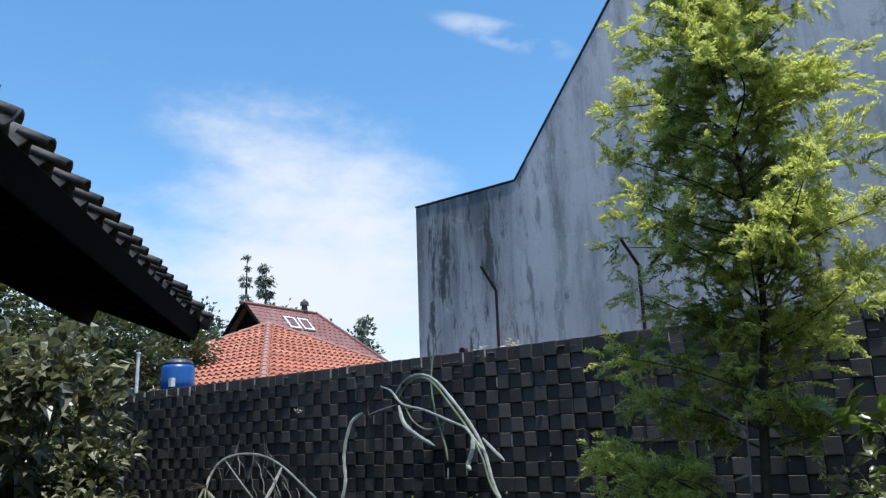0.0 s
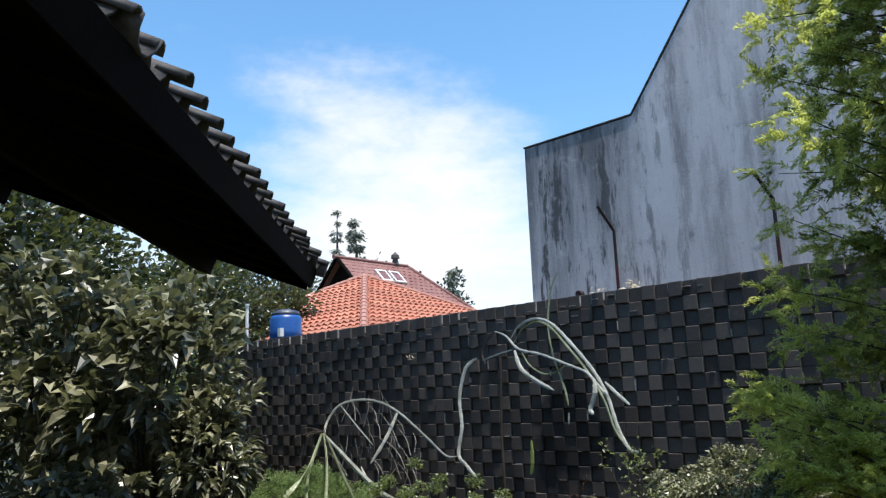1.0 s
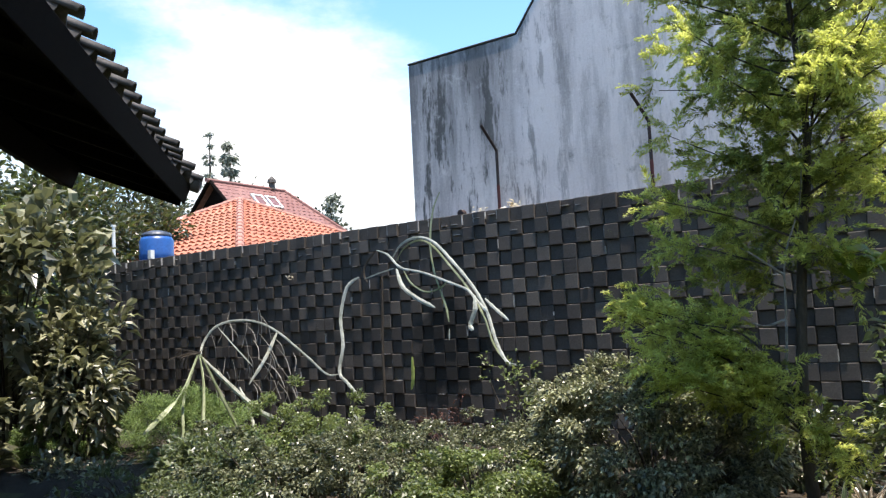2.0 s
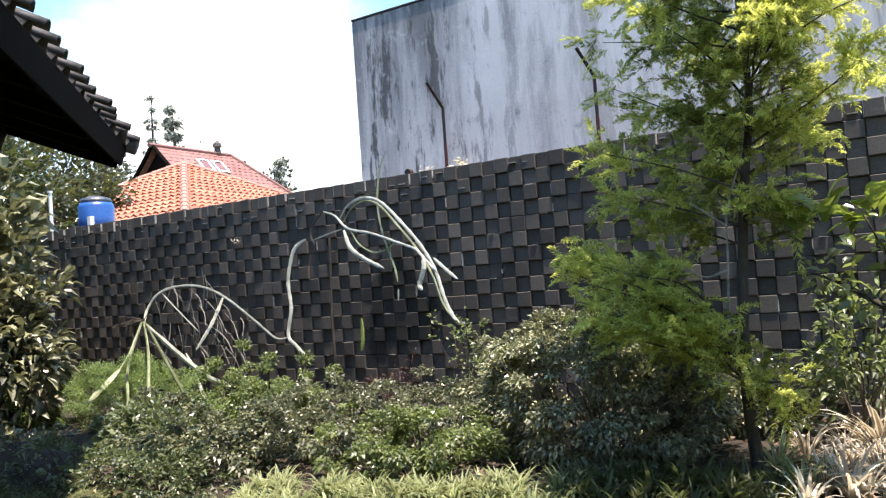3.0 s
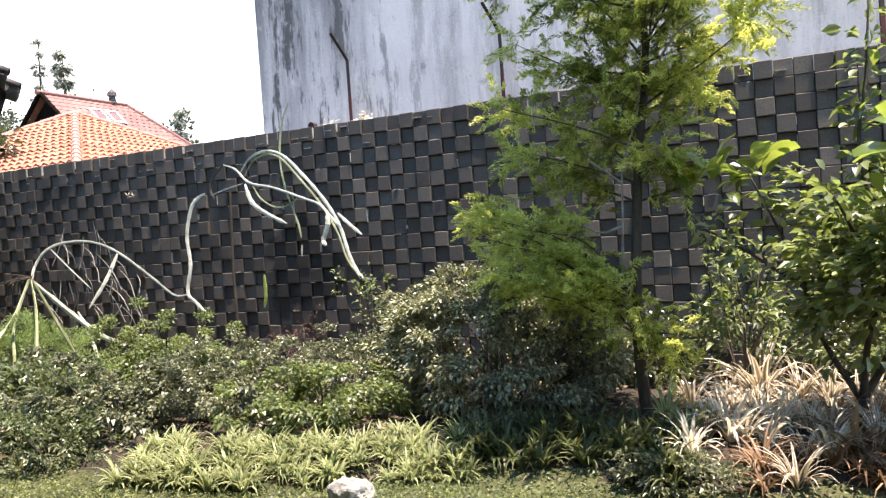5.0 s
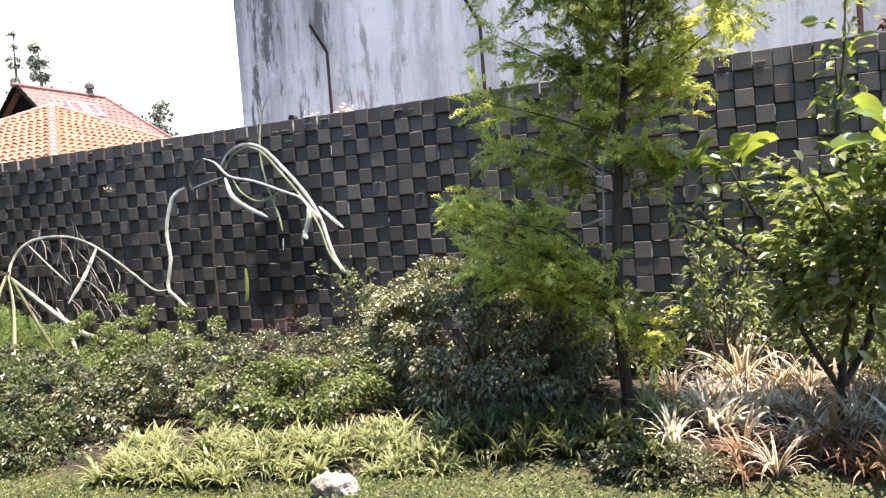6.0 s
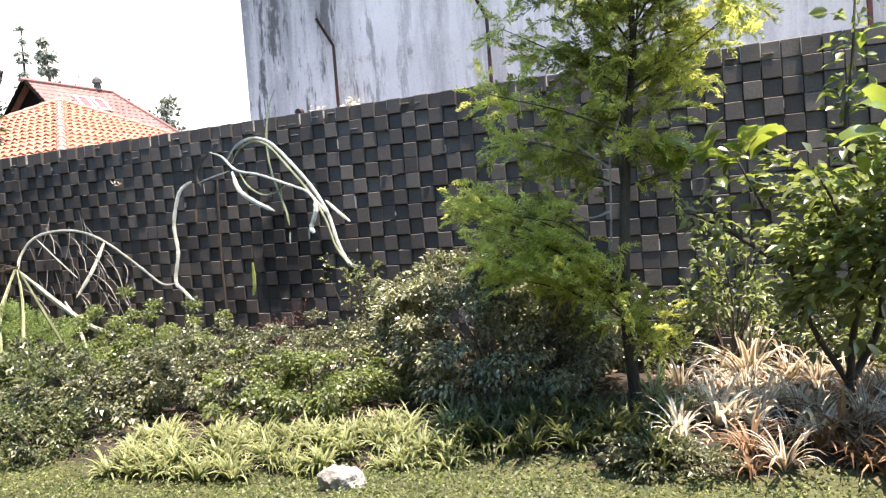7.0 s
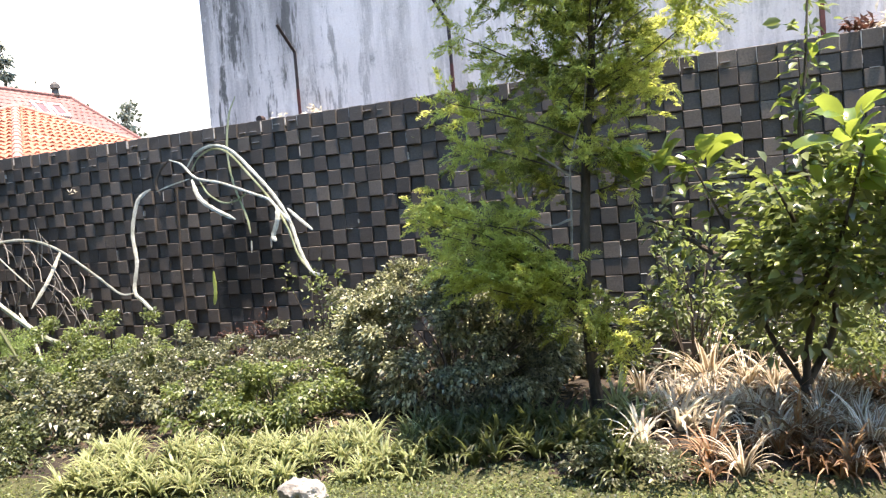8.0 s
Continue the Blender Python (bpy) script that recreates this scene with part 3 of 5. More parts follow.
def maroon_house():
    ob = thing("maroon_house", (-44, 40, 0), "large house with steep maroon roof and two white-framed skylights", "house")
    half = 6.4
    a, b = Vector((0, -5.3, 12.0)), Vector((0, 1.6, 12.0))
    hip_roof_tiles("roof_tiles", a, b, half, 1.0, 0, 1, MAROON, ob, 0.4, 0.5, 0.02)
    ridge_line(a + Vector((0, -0.3, 0)), b, 0.16, MAROON, ob)
    for s in (1, -1):
        ridge_line(b, b + Vector((s * half, half, -half)), 0.16, MAROON, ob, "hip_tile")
        ridge_line(a, a + Vector((s * half, 0, -half)), 0.14, DARK_WOOD, ob, "verge_board")
    bm = bmesh.new()
    ring = [(-half + 0.4, 0), (half - 0.4, 0), (half - 0.4, 5.9), (0, 11.7), (-half + 0.4, 5.9)]
    f0 = [bm.verts.new((x, -4.8, z)) for x, z in ring]
    f1 = [bm.verts.new((x, -4.6, z)) for x, z in ring]
    bm.faces.new(f0)
    bm.faces.new(f1[::-1])
    for i in range(5):
        bm.faces.new((f0[(i + 1) % 5], f0[i], f1[i], f1[(i + 1) % 5]))
    part("gable_wall", bm, DARK_WOOD, ob, "dark timber gable end")
    bm = bmesh.new()
    box(bm, (-half + 0.5, -4.5, -0.02), (half - 0.5, 7.2, 5.6), 0.02)
    part("wall", bm, CREAM, ob, "cream painted wall")
    tilt = Matrix.Rotation(radians(45), 4, "Y")
    for y0 in (-2.5, -1.2):
        m = Matrix.Translation((0.85, y0, 11.2)) @ tilt @ Matrix.Scale(1.2, 4)
        bm = bmesh.new()
        for lo, hi in (((0, 0, 0), (0.12, 0.86, 0.1)), ((0.98, 0, 0), (1.1, 0.86, 0.1)), ((0.12, 0, 0), (0.98, 0.12, 0.1)), ((0.12, 0.74, 0), (0.98, 0.86, 0.1))):
            box(bm, lo, hi, 0.0, m)
        frame_ob = part("skylight", bm, WHITE_PAINT, ob, "white skylight frame")
        bm = bmesh.new()
        box(bm, (0.121, 0.121, 0.0), (0.979, 0.739, 0.05), 0.0, m)
        part("pane", bm, GLASS, frame_ob)
    bm = bmesh.new()
    tube(bm, [(0, 0.4, 12.0), (0, 0.4, 12.5)], [0.28, 0.2], 10)
    tube(bm, [(0, 0.4, 12.5), (0, 0.4, 12.75), (0, 0.4, 13.0)], [0.34, 0.3, 0.04], 10)
    part("roof_finial", bm, CLAY_DARK, ob, "small dark roof finial")
    return ob


maroon_house()


# ---- the near tiled eave ----
def near_roof():
    """Open-sided roof on posts: its eave runs slantwise past the camera, its gable verge ends over the bed."""
    ob = thing("terrace_roof", (-7.6, 3.9, 0), "dark terrace roof with barrel clay tiles and timber underside", "roof")
    u = Vector((0.715, -0.70, 0)).normalized()
    n = Vector((-u.y, u.x, 0)) * -1
    if n.x > 0:
        n = -n
    tip = Vector((-6.66, 5.02, 2.945)) - Vector((-7.6, 3.9, 0))
    pitch = 0.38
    fall = (n + Vector((0, 0, pitch))).normalized()
    nor = u.cross(fall)
    if nor.z < 0:
        nor = -nor
    m = Matrix((u, fall, nor)).transposed().to_4x4()
    m.translation = tip
    length, deep = 13.0, 8.0
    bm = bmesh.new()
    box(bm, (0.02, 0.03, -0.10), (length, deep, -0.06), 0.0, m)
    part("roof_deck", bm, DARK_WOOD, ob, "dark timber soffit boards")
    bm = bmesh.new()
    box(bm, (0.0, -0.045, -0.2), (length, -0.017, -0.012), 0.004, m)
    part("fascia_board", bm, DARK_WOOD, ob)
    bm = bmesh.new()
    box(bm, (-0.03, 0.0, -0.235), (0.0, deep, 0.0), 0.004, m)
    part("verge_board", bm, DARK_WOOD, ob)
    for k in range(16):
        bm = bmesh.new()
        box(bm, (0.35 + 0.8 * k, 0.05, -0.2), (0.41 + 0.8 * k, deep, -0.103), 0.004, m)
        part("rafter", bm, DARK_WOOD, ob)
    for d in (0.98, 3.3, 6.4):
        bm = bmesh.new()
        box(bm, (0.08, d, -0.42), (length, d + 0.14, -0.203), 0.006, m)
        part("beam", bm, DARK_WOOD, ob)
    # invented near-black wall, added to darken the view in under the roof
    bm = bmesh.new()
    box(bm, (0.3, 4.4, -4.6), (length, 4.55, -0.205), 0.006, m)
    part("back_wall", bm, DARK_WOOD, ob, "dark wall added behind the terrace to stand for the gloom under it")
    for along in (7.2, 12.6):
        bm = bmesh.new()
        p = m @ Vector((along, 1.05, -0.3))
        box(bm, (p.x - 0.07, p.y - 0.07, 0.0), (p.x + 0.07, p.y + 0.07, p.z), 0.008)
        part("post", bm, DARK_WOOD, ob)
        p = m @ Vector((along, 3.37, -0.3))
        bm = bmesh.new()
        box(bm, (p.x - 0.07, p.y - 0.07, 0.0), (p.x + 0.07, p.y + 0.07, p.z), 0.008)
        part("post", bm, DARK_WOOD, ob)

    def barrel(r0, r1, ln, up):
        """A half-round tile, 12 mm thick, laid hollow down (or up)."""
        bm = bmesh.new()
        rows = []
        for y, r in ((0.0, r0), (ln, r1)):
            ring = []
            for rr in (r, r - 0.014):
                for k in range(7):
                    a = math.pi * k / 6
                    ring.append(bm.verts.new((rr * math.cos(a), y, up * rr * math.sin(a))))
            rows.append(ring)
        a, b = rows
        for k in range(6):
            bm.faces.new((a[k], a[k + 1], b[k + 1], b[k]))
            bm.faces.new((a[7 + k + 1], a[7 + k], b[7 + k], b[7 + k + 1]))
            bm.faces.new((a[k + 1], a[k], a[7 + k], a[7 + k + 1]))
            bm.faces.new((b[k], b[k + 1], b[7 + k + 1], b[7 + k]))
        for k in (0, 6):
            bm.faces.new((a[k], b[k], b[7 + k], a[7 + k]))
        bmesh.ops.recalc_face_normals(bm, faces=bm.faces[:])
        return mesh_of("roof_tile", bm, CLAY_DARK, True)

    cover, pan = barrel(0.056, 0.05, 0.42, 1), barrel(0.13, 0.12, 0.38, -1)
    r = random.Random(4)
    pitch_x = 0.30
    for row in range(2):
        for k in range(int(length / pitch_x)):
            for me, dx, dz, dy in ((cover, 0.0, 0.066, -0.07), (pan, pitch_x / 2, 0.11, 0.0)):
                tile = new("roof_tile", me)
                tile.parent = ob
                jog = r.uniform(-0.02, 0.02) - (0.05 if r.random() < 0.12 and row == 0 else 0)
                tile.matrix_local = m @ Matrix.Translation((0.06 + pitch_x * k + dx, dy + row * 0.3 + jog, dz + 0.012 * row)) @ Matrix.Rotation(radians(r.uniform(-3, 3)), 4, "Z") @ Matrix.Rotation(radians(2.5), 4, "X")
    rest = [(cover, 0.0, 0.066, -0.07), (pan, pitch_x / 2, 0.11, 0.0)]
    v, f = [], []
    for row in range(2, 26):
        for k in range(int(length / pitch_x)):
            for me, dx, dz, dy in rest:
                q = m @ Matrix.Translation((0.06 + pitch_x * k + dx, dy + row * 0.3, dz + 0.02))
                s = len(v)
                v += [tuple(q @ x.co) for x in me.vertices]
                f += [tuple(s + i for i in p.vertices) for p in me.polygons]
    tagged(raw("roof_tiles", v, f, CLAY_DARK, ob, smooth=True), kind="stuff")
    # the verge: a rounded ridge of tiles over the end
    bm = bmesh.new()
    for k in range(22):
        tube(bm, [m @ Vector((0.0, -0.12 + 0.36 * k, 0.035)), m @ Vector((0.0, 0.28 + 0.36 * k, 0.02))], [0.095, 0.08], 10)
    part("verge_tiles", bm, CLAY_DARK, ob, smooth=True)
    return ob


near_roof()


def unseen_house():
    """An unseen house added behind the viewer to cut the sky's fill light."""
    ob = thing("garden_house", (1.0, -4.2, 0), "unseen two-storey house added behind the viewer to block sky light", "house")
    bm = bmesh.new()
    box(bm, (-7.0, -5.0, -0.02), (9.0, 0.0, 5.6), 0.02)
    part("wall", bm, HOUSE_WALL, ob)
    hip_roof_tiles("roof_tiles", Vector((-4.5, -2.5, 7.3)), Vector((6.5, -2.5, 7.3)), 3.2, 0.5, 1, 1, CLAY_DARK, ob, 0.4, 0.4, 0.04)
    for x in (-4.5, -1.5, 3.5, 6.5):
        bm = bmesh.new()
        box(bm, (x - 0.55, 0.004, 0.9), (x + 0.55, 0.05, 2.2), 0.006)
        window = part("window", bm, DARK_WOOD, ob, "dark timber window frame")
        bm = bmesh.new()
        box(bm, (x - 0.47, 0.052, 0.98), (x + 0.47, 0.056, 2.12))
        part("pane", bm, GLASS, window)
    return ob


# ---- on and behind the wall ----
unseen_house()


def bent_pole(x, group="wall poles"):
    ob = thing("fence_pole", (x, WALL_Y + 0.06, WALL_TOP - 0.012), "rusty bent iron fence pole standing on the wall top", "pole", group)
    bm = bmesh.new()
    box(bm, (-0.018, -0.006, 0.0), (0.018, 0.006, 0.28), 0.002)
    box(bm, (-0.018, 0.006, 0.0), (-0.01, 0.032, 0.28), 0.002)
    part("lower_post", bm, PRIMER, ob, "red oxide painted foot")
    bm = bmesh.new()
    box(bm, (-0.017, -0.0055, 0.28), (0.017, 0.0055, 0.66), 0.002)
    box(bm, (-0.017, 0.0055, 0.28), (-0.01, 0.032, 0.66), 0.002)
    part("upper_post", bm, RUST, ob)
    bm = bmesh.new()
    m = Matrix.Translation((0, 0, 0.655)) @ Matrix.Rotation(radians(32), 4, "X") @ Matrix.Rotation(radians(-14), 4, "Y")
    box(bm, (-0.017, -0.0055, 0.0), (0.017, 0.0055, 0.32), 0.002, m)
    box(bm, (-0.017, 0.0055, 0.0), (-0.01, 0.032, 0.32), 0.002, m)
    part("bent_arm", bm, RUST, ob)
    return ob


pole = bent_pole(-4.36)
for px in (-2.66, -1.03, 0.5, 2.3):
    copy_thing(pole, pose(px, WALL_Y + 0.06, WALL_TOP - 0.012, 0, 0, 8 * math.sin(3 * px)))


def water_tank():
    ob = thing("water_tank", (-12.95, 9.0, 0), "blue plastic water tank with dark lid on a brick stand", "water tank")
    bm = bmesh.new()
    tube(bm, [(0, 0, 2.22), (0, 0, 2.3), (0, 0, 2.9), (0, 0, 2.93), (0, 0, 2.98), (0, 0, 3.22), (0, 0, 3.3)], [0.28, 0.31, 0.31, 0.32, 0.31, 0.31, 0.27], 28)
    part("body", bm, BLUE, ob, smooth=True)
    bm = bmesh.new()
    tube(bm, [(0, 0, 3.3), (0, 0, 3.33), (0, 0, 3.37), (0, 0, 3.41)], [0.28, 0.28, 0.25, 0.12], 24)
    part("lid", bm, DARK_LID, ob, "dark domed lid")
    bm = bmesh.new()
    box(bm, (-0.6, -0.6, 0), (0.6, 0.6, 2.22), 0.02)
    part("stand", bm, CREAM, ob)
    bm = bmesh.new()
    box(bm, (0.16, -0.3, 2.86), (0.25, -0.22, 3.02), 0.0)
    part("sticker", bm, WHITE_PAINT, ob, "white plain-shaped sticker")
    return ob


water_tank()
bm = bmesh.new()
tube(bm, [(0, 0, 0), (0, 0, 2.9), (0, 0, 3.62)], [0.035, 0.035, 0.033], 10)
tube(bm, [(0, 0, 3.62), (0, 0, 3.66)], [0.045, 0.045], 10)
white_pipe = tagged(part("vent_pipe", bm, WHITE_PAINT), "slim white vent pipe rising behind the wall", "pipe")
white_pipe.location = (-14.2, 8.9, 0)


def conifer(name, label, at, height, radius, seed, material, bare=0.15, tiers=16, dens=90):
    """A far pine: bare pole, uneven tiers of drooping sprays."""
    ob = thing(name, at, label, "tree")
    r = np.random.default_rng(seed)
    bm = bmesh.new()
    tube(bm, [(0, 0, 0), (0.1, 0, height * 0.5), (0, 0.1, height)], [height * 0.02, height * 0.013, 0.03], 7)
    part("trunk", bm, BARK, ob)
    base, way = [], []
    for k in range(tiers):
        z = height * (bare + (1 - bare) * (k + r.random()) / tiers)
        reach = radius * (1.06 - z / height) ** 0.8 * r.uniform(0.5, 1.15)
        for b in range(5):
            a = r.uniform(0, 2 * math.pi)
            d = np.array((math.cos(a), math.sin(a), -0.12))
            t = r.uniform(0.15, 1, dens // 5)
            p = np.array((0, 0, z)) + d * (reach * t)[:, None] + r.normal(size=(len(t), 3)) * radius * 0.06
            base.append(p)
            way.append(d + r.normal(size=(len(t), 3)) * 0.5)
    base, way = np.concatenate(base), np.concatenate(way)
    v, f = leaves(base, way, radius * 0.2, radius * 0.09, seed=seed, full=False)
    raw("crown", v, f, material, ob)
    return ob


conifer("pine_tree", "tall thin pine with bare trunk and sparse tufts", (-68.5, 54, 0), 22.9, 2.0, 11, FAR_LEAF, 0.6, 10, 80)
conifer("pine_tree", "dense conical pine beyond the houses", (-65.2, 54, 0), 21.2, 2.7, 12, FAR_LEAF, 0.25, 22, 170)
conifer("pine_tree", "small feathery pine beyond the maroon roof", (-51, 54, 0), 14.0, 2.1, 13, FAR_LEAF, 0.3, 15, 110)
for k, (x, y, hgt, rad) in enumerate(((-72, 50, 17, 4.5), (-78, 47, 18.5, 5), (-67, 57, 16.5, 5), (-84, 44, 18.5, 5), (-60, 62, 14, 4), (-40, 60, 7.5, 4), (-36, 64, 7, 4), (-76, 55, 18, 5), (-88, 38, 19, 5.5))):
    p, way, tips = crown_points(2600, (0, 0, hgt * 0.62), (rad, rad, hgt * 0.4), 60 + k, 50, 0.26, 0.4)
    tree = thing("broadleaf_tree", (x, y, 0), "dark rounded tree in the distance behind the houses", "tree", "distant trees")
    v, f = leaves(p, way, 0.55, 0.3, seed=k, full=False)
    raw("crown", v, f, FAR_DARK, tree)
    bm = bmesh.new()
    tube(bm, [(0, 0, 0), (0.2, 0, hgt * 0.4), (0, 0, hgt * 0.75)], [0.35, 0.25, 0.08], 7)
    part("trunk", bm, BARK, tree)


# ---- plants ----
def fronds(some, seed, length, width):
    """Blades of many feathery sprays: two ranks of fine needles along each axis. some: foot, way, length of each spray."""
    r = np.random.default_rng(seed)
    foot = np.array([x[0] for x in some])
    way = unit(np.array([x[1] for x in some]))
    reach = np.array([x[2] for x in some])
    side = unit(np.cross(way, r.normal(size=way.shape) * 0.45 + (0, 0, 1)))
    up = np.cross(side, way)
    ranks = 34
    base, ways, sizes = [], [], []
    for k in range(ranks):
        t = (k + 0.5) / ranks
        for sign in (-1, 1):
            sag = 0.22 * t * t
            p = foot + way * (reach * t)[:, None] - np.outer(reach * sag, (0, 0, 1)) + up * (0.05 * reach * math.sin(3 * t))[:, None]
            base.append(p + r.normal(size=p.shape) * 0.006)
            ways.append(way * (0.75 + 0.5 * t) + side * sign * (1.0 - 0.45 * t) + up * 0.25 + r.normal(size=p.shape) * 0.3)
            sizes.append(length * (1.15 - 0.6 * t) * r.uniform(0.7, 1.25, len(p)))
    sizes = np.concatenate(sizes)
    return leaves(np.concatenate(base), np.concatenate(ways), sizes, width, seed=seed, full=False, droop=0.12)


def feather_tree():
    """Young golden-leaved tree: a slim leaning trunk, ascending limbs, feathery sprays of needle leaves."""
    ob = thing("golden_tree", (-1.005, 4.91, 0.10), "slender young tree with feathery golden-green needle foliage", "tree")
    r = np.random.default_rng(21)
    spine = smooth_path([(0, 0, -0.05), (-0.035, 0, 0.7), (0.03, 0.0, 1.6), (0.11, 0.02, 2.3), (0.07, 0, 3.3), (0.0, 0.0, 5.2)], 8)
    bm = bmesh.new()
    tube(bm, spine, [0.04 - 0.033 * i / (len(spine) - 1) for i in range(len(spine))], 9)
    part("trunk", bm, BARK, ob, smooth=True)
    for ctrl in (((-0.1, -0.02, 0.95), (-0.07, -0.05, 1.3), (-0.05, -0.05, 1.6), (0.05, -0.05, 1.9), (0.09, -0.06, 2.2)), ((-0.06, -0.05, 1.5), (-0.2, -0.1, 1.62), (-0.34, -0.12, 1.72)),
                 ((0.12, 0, 2.1), (0.3, -0.1, 2.3), (0.46, -0.15, 2.38)), ((-0.08, -0.04, 1.25), (-0.2, -0.08, 1.22), (-0.36, -0.1, 1.3)), ((0.0, -0.05, 0.62), (0.2, -0.1, 0.6), (0.26, -0.1, 0.42))):
        path = smooth_path(ctrl, 5)
        bm = bmesh.new()
        tube(bm, path, [0.009 - 0.006 * i / (len(path) - 1) for i in range(len(path))], 6)
        part("dead_branch", bm, TWIG, ob, "bare pale dead branch")
    limbs = []
    for k in range(92):
        z = 1.32 + 3.76 * (k / 92) ** 0.92 + r.uniform(-0.06, 0.06)
        full = 0.86 - 0.1 * abs(z - 2.2) - 0.09 * max(0, z - 2.6)
        a = 2.4 * k + r.uniform(-0.5, 0.5)
        full *= 1 - 0.15 * math.sin(a)
        if z < 1.85 and math.cos(a) > 0.1:
            full *= 0.4
        limbs.append((z, a, full * r.uniform(0.55, 1.1), r.uniform(0.2, 0.65), (52 if z < 2.6 else 42) if full > 0.5 else 14))
    # the long low limbs that lean out over the clipped bush, and a few short ones on the other side
    for z, turn, reach, rise in ((0.6, 0.98, 1.02, 0.72), (0.66, 1.03, 0.98, 0.62), (0.66, 0.9, 0.95, 0.55), (0.7, 1.1, 0.85, 0.62), (0.62, 1.14, 0.7, 0.45), (0.74, 1.0, 0.8, 0.7), (0.66, 1.2, 0.55, 0.4), (0.68, 0.94, 0.62, 0.5),
                                 (0.78, 1.06, 0.6, 0.75), (0.66, 1.0, 0.85, 0.35), (0.82, 1.15, 0.5, 0.6), (0.7, 0.97, 0.9, 0.72), (0.76, 1.02, 0.88, 0.62), (0.72, 1.0, 0.86, 0.76)):
        limbs.append((z, math.pi * turn, reach, rise, 36))
    for z, turn, reach, rise in ((0.62, 1.55, 0.3, 0.35), (0.5, 1.72, 0.42, 0.05), (0.58, 1.66, 0.5, 0.15), (0.66, 1.4, 0.28, 0.5)):
        limbs.append((z, math.pi * turn, reach, rise, 16))
    bright, olive = [], []
    for z, a, reach, rise, count in limbs:
        s = spine[min(range(len(spine)), key=lambda i: abs(spine[i].z - z))]
        out = Vector((math.cos(a), math.sin(a), 0))
        bend = Vector((-out.y, out.x, 0)) * r.uniform(-0.22, 0.22) * reach
        path = smooth_path([s, s + out * reach * 0.45 + bend + Vector((0, 0, rise * reach * r.uniform(0.35, 0.8))), s + out * reach + Vector((0, 0, rise * reach))], 6)
        bm = bmesh.new()
        tube(bm, path, [0.008 - 0.006 * i / (len(path) - 1) for i in range(len(path))], 5)
        part("limb", bm, BARK, ob)
        # each limb forks into a few leafy knots
        knots = [path[min(len(path) - 1, int(q * (len(path) - 1)))] + Vector(r.normal(size=3) * (0.05, 0.05, 0.04)) * (1 + reach) for q in r.uniform(0.2, 1.0, 9 if reach > 0.6 else 6)] + [path[-1]]
        for j in range(count):
            k = r.integers(0, len(knots))
            p = np.array(knots[k]) + r.normal(size=3) * 0.045
            d = np.array(out) * 0.9 + (0, 0, 0.35) + r.normal(size=3) * 0.6
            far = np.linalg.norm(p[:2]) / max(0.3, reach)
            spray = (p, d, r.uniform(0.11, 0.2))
            # outer and low sprays mostly take the lit colour, the rest the shaded one
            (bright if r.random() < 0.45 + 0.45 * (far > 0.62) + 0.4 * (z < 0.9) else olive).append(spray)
    for name, some, material, label in (("outer_foliage", bright, LIME, "golden-green feathery sprays"), ("inner_foliage", olive, OLIVE, "inner sprays coloured darker for shade")):
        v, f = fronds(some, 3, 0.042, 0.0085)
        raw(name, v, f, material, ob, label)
    return ob


feather_tree()


